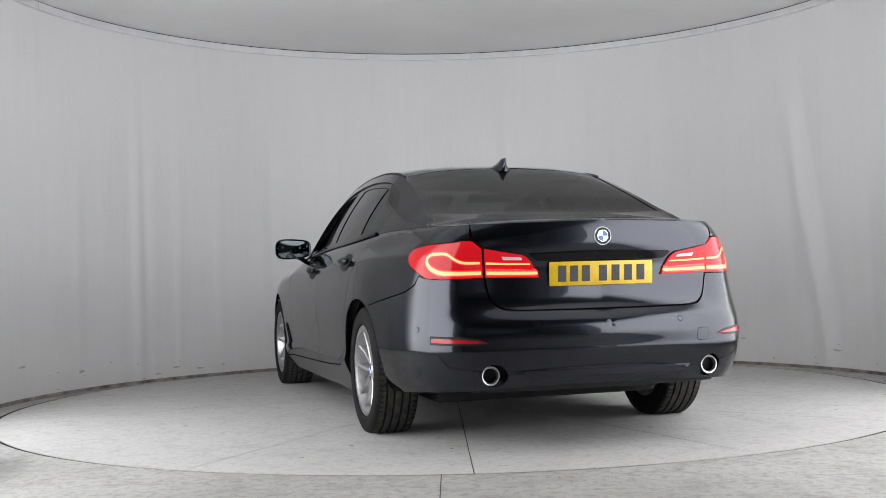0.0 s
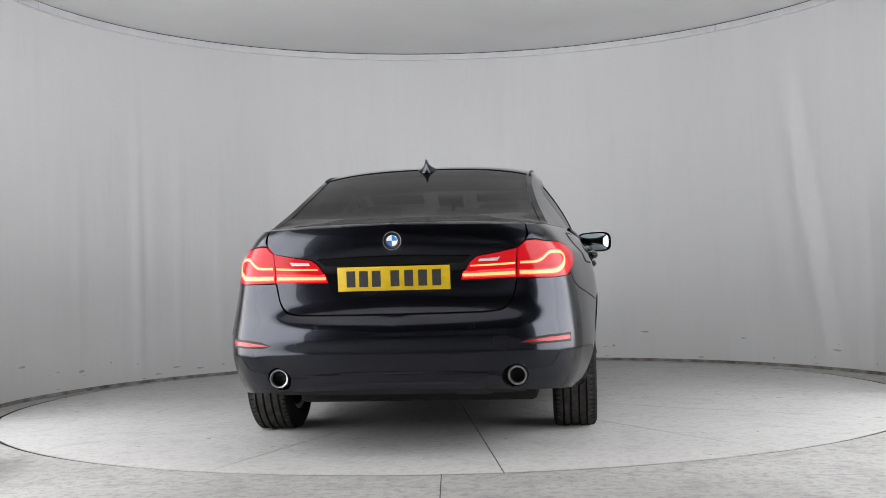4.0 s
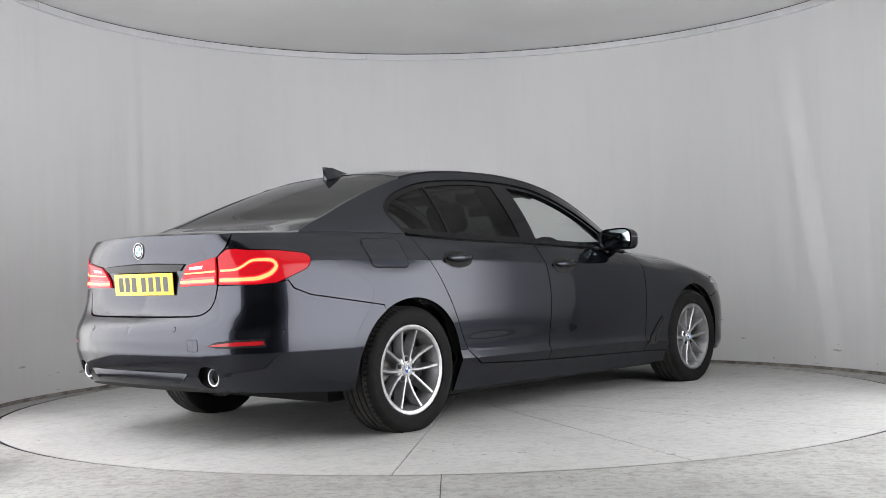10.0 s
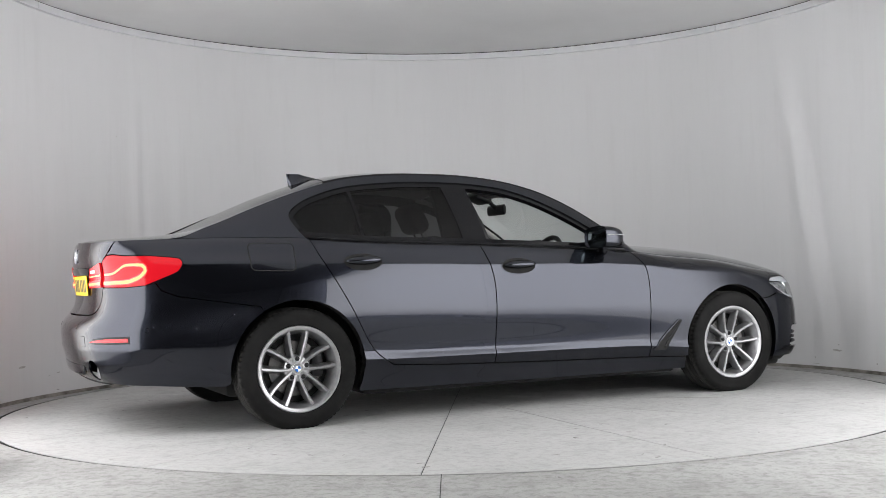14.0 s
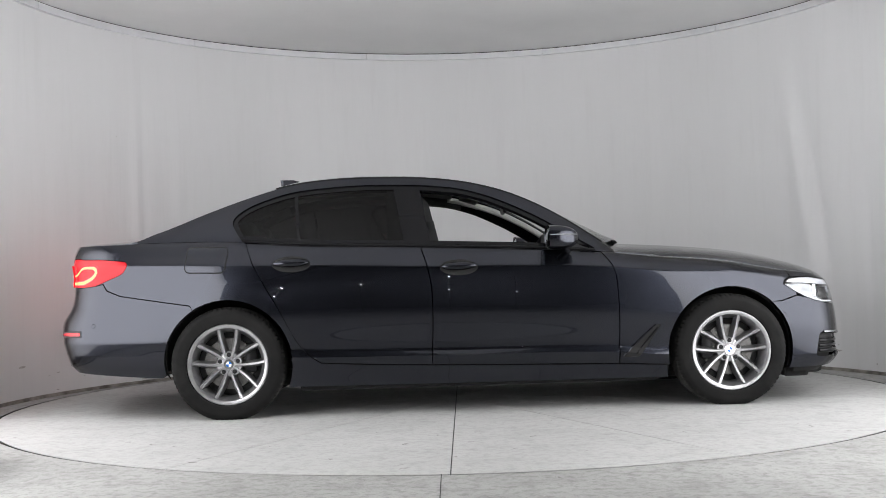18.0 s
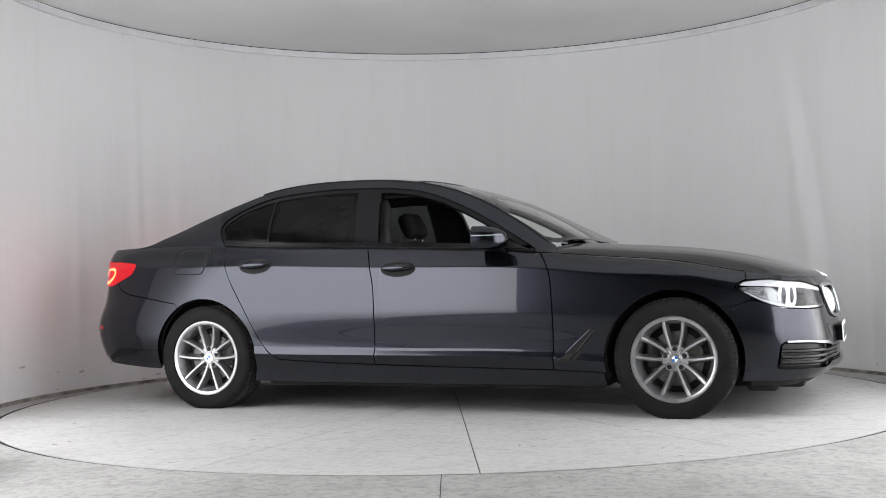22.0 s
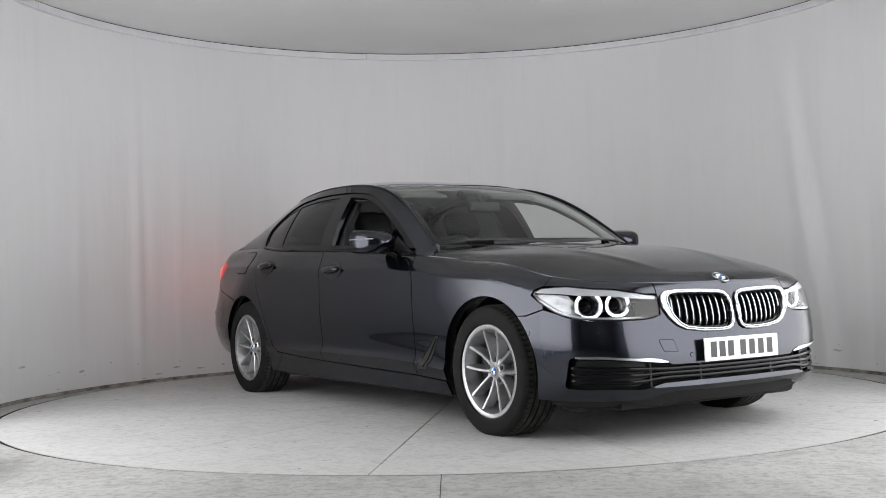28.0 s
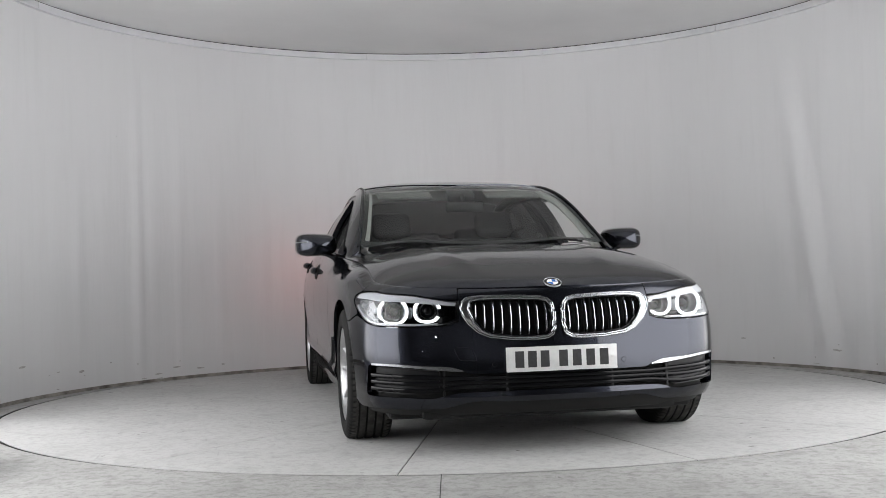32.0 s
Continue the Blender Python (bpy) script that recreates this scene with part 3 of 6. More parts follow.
floor = studio()
for flank in (-1, 1):
    wing_panel(flank)
for stand_x, lamp_heights in ((-1.45, (1.80, 1.10)), (-0.48, (1.62,)), (0.52, (1.82, 1.22)), (1.30, (1.55, 1.05))):
    led_stand(stand_x, lamp_heights)
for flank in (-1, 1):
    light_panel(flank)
table = turntable()

# ---- the car: x forwards, y to its left, origin between the axles on the ground ----
WHEEL_X, WHEEL_Z, WHEEL_R, ARCH_R = 1.4875, 0.322, 0.335, 0.377

PLAN = smoothed([(2.317, -0.25), (2.325, 0), (2.317, 0.25), (2.288, 0.46), (2.243, 0.62), (2.175, 0.745), (2.08, 0.832), (1.95, 0.880), (1.75, 0.914), (1.4, 0.935), (0.8, 0.939), (0.2, 0.941), (-0.5, 0.943), (-1.1, 0.945),
                 (-1.5, 0.943), (-1.9, 0.908), (-2.15, 0.868), (-2.30, 0.828), (-2.41, 0.768), (-2.485, 0.690), (-2.535, 0.585), (-2.572, 0.42), (-2.594, 0.20), (-2.60, 0), (-2.594, -0.20)], 0.01)
PLAN = [q for q in PLAN if q[1] > -1e-9]
PX, PY = (np.array(v) for v in zip(*PLAN))
PS = np.concatenate([[0], np.cumsum(np.hypot(np.diff(PX), np.diff(PY)))])
TX, TY = np.gradient(PX, PS), np.gradient(PY, PS)
TL = np.hypot(TX, TY)
NX, NY = -TY / TL, TX / TL
if NY[len(NY) // 2] < 0:
    NX, NY = -NX, -NY
NX[0], NY[0], NX[-1], NY[-1] = 1, 0, -1, 0
LENGTH = PS[-1]


def at_x(x):
    """Place along the half plan, from the nose, at x."""
    return float(np.interp(-x, -PX, PS))


def at_front(y):
    return float(np.interp(y, PY[:len(PY) // 2], PS[:len(PY) // 2]))


def at_rear(y):
    h = len(PY) // 2
    return float(np.interp(-y, -PY[h:], PS[h:]))


# height and inset of nine lines round the body, station by station
STATIONS = [
    (0.0, [(0.165, 0.12), (0.215, 0.045), (0.262, 0.0), (0.31, 0.010), (0.42, 0.006), (0.53, 0.020), (0.62, 0.036), (0.69, 0.058), (0.745, 0.085)]),
    (at_front(0.45), [(0.165, 0.11), (0.215, 0.040), (0.262, 0.0), (0.31, 0.010), (0.43, 0.014), (0.53, 0.028), (0.62, 0.042), (0.70, 0.066), (0.752, 0.10)]),
    (at_x(2.15), [(0.165, 0.09), (0.215, 0.035), (0.270, 0.002), (0.33, 0.006), (0.45, 0.0), (0.54, 0.006), (0.63, 0.020), (0.71, 0.05), (0.766, 0.11)]),
    (at_x(1.9), [(0.17, 0.05), (0.22, 0.02), (0.28, 0.01), (0.38, 0.004), (0.48, 0.0), (0.58, 0.004), (0.67, 0.015), (0.74, 0.045), (0.790, 0.115)]),
    (at_x(1.4875), [(0.17, 0.05), (0.22, 0.03), (0.30, 0.015), (0.42, 0.004), (0.56, 0.0), (0.68, 0.004), (0.775, 0.020), (0.815, 0.045), (0.862, 0.150)]),
    (at_x(1.1), [(0.17, 0.06), (0.23, 0.035), (0.31, 0.006), (0.345, 0.018), (0.58, 0.004), (0.72, 0.005), (0.807, 0.015), (0.838, 0.045), (0.897, 0.150)]),
    (at_x(0.75), [(0.17, 0.06), (0.25, 0.038), (0.335, 0.004), (0.368, 0.018), (0.60, 0.002), (0.75, 0.005), (0.842, 0.015), (0.872, 0.038), (0.930, 0.105)]),
    (at_x(-0.3), [(0.17, 0.065), (0.26, 0.042), (0.345, 0.004), (0.380, 0.020), (0.62, 0.0), (0.78, 0.005), (0.868, 0.014), (0.905, 0.034), (0.985, 0.082)]),
    (at_x(-1.1), [(0.18, 0.06), (0.27, 0.04), (0.352, 0.006), (0.40, 0.016), (0.64, 0.0), (0.80, 0.008), (0.896, 0.026), (0.935, 0.050), (1.016, 0.105)]),
    (at_x(-1.5), [(0.20, 0.05), (0.28, 0.03), (0.36, 0.012), (0.48, 0.004), (0.66, 0.0), (0.80, 0.014), (0.905, 0.048), (0.948, 0.083), (1.045, 0.160)]),
    (at_x(-1.95), [(0.22, 0.085), (0.29, 0.042), (0.37, 0.016), (0.462, 0.0), (0.56, 0.002), (0.74, 0.026), (0.912, 0.068), (0.955, 0.105), (1.05, 0.185)]),
    (at_x(-2.3), [(0.25, 0.085), (0.31, 0.045), (0.385, 0.016), (0.462, 0.0), (0.56, 0.003), (0.70, 0.030), (0.90, 0.062), (0.965, 0.095), (1.045, 0.165)]),
    (at_rear(0.5), [(0.275, 0.09), (0.32, 0.046), (0.385, 0.020), (0.462, 0.0), (0.595, 0.008), (0.665, 0.060), (0.84, 0.085), (0.98, 0.072), (1.042, 0.095)]),
    (LENGTH, [(0.275, 0.10), (0.32, 0.052), (0.385, 0.022), (0.462, 0.0), (0.595, 0.009), (0.662, 0.078), (0.82, 0.118), (0.98, 0.072), (1.050, 0.085)]),
]
LINE_Z = [Curve(*[(s, p[k][0]) for s, p in STATIONS]) for k in range(9)]
LINE_D = [Curve(*[(s, p[k][1]) for s, p in STATIONS]) for k in range(9)]


def inset_at(s, z):
    s, z = np.atleast_1d(np.asarray(s, float)), np.atleast_1d(np.asarray(z, float))
    zk = np.stack([c(s) for c in LINE_Z], 1)
    dk = np.stack([c(s) for c in LINE_D], 1)
    h, d = np.diff(zk, axis=1), np.diff(dk, axis=1) / np.diff(zk, axis=1)
    m = np.zeros_like(zk)
    m[:, 1:-1] = (d[:, :-1] * h[:, 1:] + d[:, 1:] * h[:, :-1]) / (h[:, :-1] + h[:, 1:])
    m[:, 0], m[:, -1] = d[:, 0], d[:, -1] * 1.6
    # the shoulder, lower door and bumper lines are crisp: the slope breaks there
    m2 = m.copy()
    for k, q in ((6, 0.85), (2, 0.8), (3, 0.85)):
        m[:, k] = q * d[:, k] + (1 - q) * m[:, k]
        m2[:, k] = q * d[:, k - 1] + (1 - q) * m2[:, k]
    zz = np.clip(z, zk[:, 0], zk[:, -1])
    i = np.clip((zz[:, None] >= zk).sum(1) - 1, 0, 7)
    r = np.arange(len(zz))
    hh = h[r, i]
    u = (zz - zk[r, i]) / hh
    return ((1 + 2 * u) * (1 - u) ** 2 * dk[r, i] + u * (1 - u) ** 2 * hh * m[r, i] + u * u * (3 - 2 * u) * dk[r, i + 1] + u * u * (u - 1) * hh * m2[r, i + 1])


def lower(s, z, d=0.0):
    """The body below the windows: place along the plan, height."""
    s = np.clip(np.asarray(s, float), 0, LENGTH)
    k = d - inset_at(s, z)
    x, y = np.interp(s, PS, PX), np.interp(s, PS, PY)
    nx, ny = np.interp(s, PS, NX), np.interp(s, PS, NY)
    # the inset on the ends narrows with the plan, so the middle stays at y = 0
    return np.stack([x + k * nx, np.maximum(y + k * ny, 0) * (s > 0) * (s < LENGTH), np.asarray(z, float) + 0 * s], 1)


def top_edge(s):
    return float(LINE_Z[8](s))


_ES = np.linspace(0, LENGTH, 400)
_EDGE = lower(_ES, LINE_Z[8](_ES))
EDGE_Y, EDGE_Z = (lambda x: np.interp(-np.asarray(x, float), -_EDGE[:, 0], _EDGE[:, 1])), (lambda x: np.interp(-np.asarray(x, float), -_EDGE[:, 0], _EDGE[:, 2]))
NOSE_X, TAIL_X = float(_EDGE[0, 0]), float(_EDGE[-1, 0])

# the cabin: roof rail (seen from the side and above) and the middle line
RAIL_Y = Curve((0.82, 0.775), (0.6, 0.725), (0.4, 0.69), (0.2, 0.66), (0.0, 0.635), (-0.3, 0.612), (-0.7, 0.605), (-1.1, 0.60), (-1.4, 0.605), (-1.7, 0.635), (-1.95, 0.675), (-2.2, 0.70))
RAIL_Z = Curve((0.82, 0.94), (0.7, 1.026), (0.6, 1.094), (0.4, 1.214), (0.2, 1.305), (0.0, 1.364), (-0.3, 1.408), (-0.6, 1.419), (-0.9, 1.411), (-1.15, 1.380), (-1.4, 1.310), (-1.65, 1.220), (-1.9, 1.120), (-2.05, 1.072), (-2.2, 1.050))
MID_Z = Curve((0.98, 0.985), (0.7, 1.124), (0.45, 1.240), (0.2, 1.338), (-0.05, 1.410), (-0.3, 1.450), (-0.6, 1.466), (-0.9, 1.458), (-1.15, 1.428), (-1.4, 1.345), (-1.65, 1.235), (-1.87, 1.125), (-2.0, 1.098), (-2.2, 1.080), (-2.45, 1.062), (-2.55, 1.050))
HOOD_Z = Curve((0.7, 1.0), (0.96, 0.984), (1.31, 0.958), (1.65, 0.920), (1.82, 0.888), (1.99, 0.846), (2.10, 0.812), (2.17, 0.788), (2.245, 0.750))


def rail_y(x):
    k = np.clip((-1.95 - np.asarray(x, float)) / 0.22, 0, 1)
    k = k * k * (3 - 2 * k)
    return RAIL_Y(x) * (1 - k) + EDGE_Y(x) * k


def rail_z(x):
    k = np.clip((-1.95 - np.asarray(x, float)) / 0.22, 0, 1)
    k = k * k * (3 - 2 * k)
    return RAIL_Z(x) * (1 - k) + EDGE_Z(x) * k


def upper(x, z, d=0.0):
    """The cabin's side: height field across, from the belt to the rail."""
    x, z = np.asarray(x, float), np.asarray(z, float)
    y0, z0, y1, z1 = EDGE_Y(x), EDGE_Z(x), rail_y(x), rail_z(x)
    u = np.clip((z - z0) / np.maximum(z1 - z0, 0.02), -0.2, 1.25)
    y = y0 + (y1 - y0) * u + 0.028 * 4 * u * (1 - u) * np.clip((z1 - z0) / 0.4, 0, 1)
    lean = (y0 - y1) / np.maximum(z1 - z0, 0.02)
    k = np.sqrt(1 + np.clip(lean, 0, 1.5) ** 2)
    return np.stack([x, y + d / k, z + d * np.clip(lean, 0, 1.5) / k], 1)


def over(x, y, d=0.0):
    """Roof, windscreen, rear window: height over the plan."""
    x, y = np.asarray(x, float), np.asarray(y, float)
    r = np.clip(np.abs(y) / np.maximum(rail_y(x), 0.02), 0, 1.1)
    z = MID_Z(x) + (rail_z(x) - MID_Z(x)) * (0.35 * r ** 2 + 0.65 * r ** 4)
    return np.stack([x, y, z + d], 1)


def hood_at(x, y, d=0.0):
    x, y = np.asarray(x, float), np.asarray(y, float)
    r = np.clip(np.abs(y) / np.maximum(EDGE_Y(x), 0.02), 0, 1)
    ridge = 0.010 * np.exp(-((np.abs(y) - (0.30 + 0.16 * (2.2 - x))) / 0.05) ** 2) * np.clip((2.15 - x) * 4, 0, 1)
    z = EDGE_Z(x) + (np.maximum(HOOD_Z(x), EDGE_Z(x)) - EDGE_Z(x)) * (1 - r ** 4.0) + ridge * (1 - r)
    return np.stack([x, y, z + d], 1)


def arch(x0, a0, a1, n=28, r=ARCH_R):
    """Points round a wheel opening, angles in degrees from straight ahead."""
    return [(x0 + r * math.cos(radians(a0 + (a1 - a0) * k / n)), WHEEL_Z + r * math.sin(radians(a0 + (a1 - a0) * k / n))) for k in range(n + 1)]


def side(points):
    """(x, z) points to plan places."""
    return [(at_x(x), z) for x, z in points]


def belt(x0, x1, n=20, drop=0.0):
    return [(at_x(x0 + (x1 - x0) * k / n), top_edge(at_x(x0 + (x1 - x0) * k / n)) - drop) for k in range(n + 1)]


def rim_line(s0, s1, n=24, drop=0.0):
    return [(s0 + (s1 - s0) * k / n, top_edge(s0 + (s1 - s0) * k / n) - drop) for k in range(n + 1)]


LAMP_LOW = [(at_front(0.467), 0.690), (at_front(0.464), 0.640), (at_front(0.466), 0.600), (at_front(0.50), 0.590), (at_front(0.56), 0.583), (at_front(0.68), 0.581), (at_x(2.10), 0.588), (at_x(2.03), 0.602), (at_x(1.975), 0.620), (at_x(1.905), 0.654), (at_x(1.855), 0.684), (at_x(1.828), 0.704)]
LAMP_TOP = [(at_x(1.836), 0.722), (at_x(1.87), 0.737), (at_x(1.94), 0.744), (at_x(2.016), 0.745), (at_x(2.10), 0.735), (at_front(0.68), 0.724), (at_front(0.60), 0.710), (at_front(0.53), 0.698)]
HEADLAMP = LAMP_LOW + LAMP_TOP

DOOR_GAP = 0.0032
FRONT_EDGE = smoothed([(0.735, 0.928), (0.79, 0.845), (0.813, 0.745), (0.821, 0.514), (0.815, 0.262)], 0.02)
SPLIT = smoothed([(-0.344, 0.985), (-0.31, 0.875), (-0.285, 0.74), (-0.282, 0.54), (-0.292, 0.288)], 0.02)
REAR_EDGE = smoothed([(-1.385, 1.033), (-1.336, 0.909), (-1.262, 0.775), (-1.188, 0.646), (-1.091, 0.459), (-1.025, 0.374), (-0.941, 0.317)], 0.02)
LAMP_SIDE = smoothed([(-2.30, 0.800), (-2.20, 0.838), (-2.13, 0.868), (-2.112, 0.890), (-2.102, 0.912), (-2.114, 0.936), (-2.16, 0.946), (-2.28, 0.957)], 0.015)

CREASES = (LINE_Z[6], LINE_Z[2], LINE_Z[3])

car = thing("car", "dark grey metallic four-door saloon car on the turntable, lamps lit", "car")


def both_sides(name, poly, lift, mat, label="", **options):
    made = []
    if lift is lower:
        options.setdefault("creases", CREASES)
        options.setdefault("du", 0.022)
        options.setdefault("dv", 0.011)
    for mirror in (False, True):
        made.append(part(name, sheet(poly, lift, mirror=mirror, **options), mat, car, label))
    return made


def shell():
    # wings
    wing = [(at_x(0.82), 0.262), (at_x(1.10), 0.25)] + side(arch(WHEEL_X, 191, 48)) + side([(1.80, 0.606), (1.905, 0.637)]) \
        + side([(1.902, 0.657), (1.852, 0.687), (1.823, 0.705), (1.832, 0.726), (1.868, 0.742), (1.884, 0.7465)]) + belt(1.885, 0.735, 90) + side(FRONT_EDGE)
    both_sides("front_wing", wing, lower, PAINT, gap=DOOR_GAP, edge=0.012)
    front_door = belt(0.735, -0.344, 24, 0.002) + side(SPLIT)[1:] + side([(0.2, 0.275), (0.815, 0.262)]) + side(FRONT_EDGE)[::-1][1:-1]
    both_sides("front_door", front_door, lower, PAINT, gap=DOOR_GAP)
    rear_door = belt(-0.344, -1.385, 24, 0.002) + side(REAR_EDGE)[1:] + side([(-0.6, 0.298), (-0.292, 0.288)]) + side(SPLIT)[::-1][1:-1]
    both_sides("rear_door", rear_door, lower, PAINT, gap=DOOR_GAP)
    sill = side([(1.10, 0.245), (0.815, 0.258), (0.2, 0.271), (-0.292, 0.284), (-0.6, 0.294), (-0.941, 0.313), (-1.025, 0.370), (-1.05, 0.40)]) + side(arch(-WHEEL_X, 12, -22, 8)) + side([(-1.12, 0.178), (0, 0.172), (1.11, 0.172)])
    both_sides("sill", sill, lower, PAINT, gap=0.001)
    rear = rim_line(at_x(-1.385), at_rear(0.66), 30) + [(at_rear(0.655), 0.990), (at_rear(0.635), 0.968), (at_rear(0.69), 0.970), (at_rear(0.745), 0.962)] + side(LAMP_SIDE)[::-1] + side([(-2.24, 0.812), (-2.212, 0.772), (-2.125, 0.738), (-1.70, 0.672)]) \
        + side(arch(-WHEEL_X, 122, 12)) + side([(-1.05, 0.40), (-1.091, 0.459), (-1.188, 0.646), (-1.262, 0.775), (-1.336, 0.909)])
    both_sides("rear_quarter", rear, lower, PAINT, gap=0.002)
    # rear bumper with round cut-outs for the pipes
    pipe = [(at_rear(0.552) + 0.064 * math.cos(2 * math.pi * k / 28), 0.354 + 0.054 * math.sin(2 * math.pi * k / 28)) for k in range(28)]
    bumper = smoothed([(LENGTH, 0.638), (at_rear(0.25), 0.639), (at_rear(0.464), 0.6435), (at_rear(0.532), 0.666), (at_rear(0.567), 0.714), (at_rear(0.588), 0.79)], 0.012) + [(at_rear(0.78), 0.790), (at_x(-2.30), 0.797)] \
        + side([(-2.243, 0.808), (-2.216, 0.768), (-2.127, 0.734), (-1.70, 0.668)]) + side(arch(-WHEEL_X, 122, 189)) + smoothed(side([(-1.885, 0.2485), (-2.0, 0.253), (-2.15, 0.262), (-2.30, 0.272)]) + [(at_rear(0.6), 0.288), (at_rear(0.3), 0.298), (LENGTH, 0.300)], 0.02)
    part("rear_bumper", sheet(bumper, lower, holes=[pipe], gap=0.0, both=True, du=0.025, dv=0.015, creases=CREASES), PAINT, car)
    # boot lid: upright face and deck
    lid = rim_line(at_rear(0.655), LENGTH, 20) + smoothed([(LENGTH, 0.646), (at_rear(0.25), 0.647), (at_rear(0.46), 0.651), (at_rear(0.525), 0.672), (at_rear(0.560), 0.716), (at_rear(0.581), 0.80)], 0.012) + [(at_rear(0.585), 0.93), (at_rear(0.632), 0.972)]
    bm = sheet(lid, lower, gap=0.0, both=True, du=0.025, dv=0.015)
    deck = [(-1.915, 0.0), (-1.90, 0.4)] + [(x, float(rail_y(x)) - 0.034) for x in np.linspace(-1.875, -2.36, 14)]
    tail = [(float(p[0]), float(p[1])) for p in lower(np.linspace(at_rear(0.655), LENGTH, 24), LINE_Z[8](np.linspace(at_rear(0.655), LENGTH, 24)))]
    bm2 = sheet(deck + tail, over, both=True)
    me = bpy.data.meshes.new("deck")
    bm2.to_mesh(me)
    bm2.free()
    bm.from_mesh(me)
    bmesh.ops.remove_doubles(bm, verts=bm.verts, dist=2e-4)
    part("boot_lid", bm, PAINT, car)
    strip = [(x, float(rail_y(x)) - 0.030) for x in np.linspace(-1.865, -2.37, 16)] + [(x, float(rail_y(x))) for x in np.linspace(-2.40, -1.865, 16)]
    both_sides("rear_wing_top", strip, over, PAINT)
    # bonnet
    front = [(float(p[0]), float(p[1])) for p in lower(np.linspace(at_x(0.74), 0, 180), LINE_Z[8](np.linspace(at_x(0.74), 0, 180)))]
    bonnet = front + [(0.955, 0.0), (0.93, 0.3), (0.86, 0.55), (0.80, 0.68)]
    part("bonnet", sheet(bonnet, hood_at, both=True, gap=0.0015, edge=0.012), PAINT, car)
    # front bumper
    low = smoothed([(0.0, 0.236), (at_front(0.2), 0.236), (at_front(0.39), 0.240), (at_front(0.48), 0.223), (at_front(0.57), 0.207), (at_x(2.085), 0.205), (at_x(1.97), 0.205), (at_x(1.9), 0.205)], 0.02) + side(arch(WHEEL_X, -18, 48, 20)) + side([(1.80, 0.602), (1.905, 0.633)])
    skin = low + [(u, z - 0.004) for u, z in LAMP_LOW[8:2:-1]] + [(at_front(0.461), 0.600), (at_front(0.459), 0.640), (at_front(0.462), 0.700)] + rim_line(at_front(0.462), 0, 10, 0.004)
    # the mouth touches the middle line, so the skin is drawn as one outline round it
    outline = skin[:-1] + [(0.0, skin[-1][1]), (0.0, MOUTH[0][1])] + [q for q in MOUTH if q[0] > 0.001] + [(0.0, MOUTH[-1][1])]
    part("front_bumper", sheet(outline, lower, holes=[KIDNEY], both=True, du=0.022, dv=0.012, rim=0.03, creases=CREASES[1:2]), PAINT, car)
    # the bonnet's edge over the lamps
    tip = rim_line(at_x(1.885), at_front(0.466), 16) + [(at_front(0.466), 0.7)] + [(u, z + 0.003) for u, z in LAMP_TOP[:1:-1]] + [(at_x(1.886), 0.7465)]
    both_sides("bonnet_edge", tip, lower, PAINT, gap=0.0008)
    # dark inner shell behind all gaps
    liner = [(0.0, 0.20)] + [(at_x(1.9), 0.22)] + side(arch(WHEEL_X, -16, 196)) + side([(1.10, 0.19), (-1.10, 0.19)]) + side(arch(-WHEEL_X, -14, 194)) + side([(-1.9, 0.30), (-2.3, 0.32)]) + [(LENGTH, 0.34)] + rim_line(LENGTH, 0, 90, 0.02)
    part("inner_shell", sheet(liner, lower, both=True, out=-0.05, rim=0, du=0.06, dv=0.04, holes=[shrunk(densify(HEADLAMP, 0.03), -0.006)]), VOID, car)


KIDNEY = [(at_front(0.014), 0.600), (at_front(0.017), 0.560), (at_front(0.028), 0.532), (at_front(0.055), 0.517), (at_front(0.10), 0.512), (at_front(0.22), 0.514), (at_front(0.325), 0.527), (at_front(0.375), 0.548), (at_front(0.42), 0.588), (at_front(0.447), 0.630), (at_front(0.456), 0.662), (at_front(0.449), 0.690), (at_front(0.425), 0.708),
          (at_front(0.37), 0.714), (at_front(0.28), 0.715), (at_front(0.166), 0.712), (at_front(0.085), 0.708), (at_front(0.045), 0.698), (at_front(0.023), 0.676), (at_front(0.015), 0.642)]
# the opening inside the bright surround: narrower at its outer end
KIDNEY_IN = [(u - 0.026 * min(1, max(0, (u - 0.28) / 0.16)) ** 1.4, z) for u, z in shrunk(KIDNEY, 0.0145)]
MOUTH = rounded([(0.0, 0.364), (at_front(0.42), 0.366), (at_front(0.455), 0.384), (at_front(0.60), 0.402), (at_front(0.74), 0.414), (at_x(2.075), 0.416), (at_x(2.045), 0.405), (at_x(2.018), 0.268), (at_x(2.08), 0.264), (at_front(0.70), 0.262), (at_front(0.585), 0.256), (at_front(0.475), 0.282), (at_front(0.3), 0.286), (0.0, 0.286)],
                [0, 0.01, 0.01, 0.02, 0.02, 0.015, 0.02, 0.02, 0.02, 0.02, 0.02, 0.02, 0.02, 0])

WINDOW_LINE = smoothed([(0.70, 0.955), (0.58, 1.028), (0.42, 1.126), (0.27, 1.206), (0.10, 1.282), (-0.07, 1.335), (-0.21, 1.357), (-0.36, 1.370), (-0.63, 1.377), (-0.84, 1.370), (-1.05, 1.352), (-1.19, 1.324), (-1.335, 1.275), (-1.42, 1.228), (-1.462, 1.188), (-1.468, 1.150), (-1.44, 1.095), (-1.40, 1.038)], 0.02)


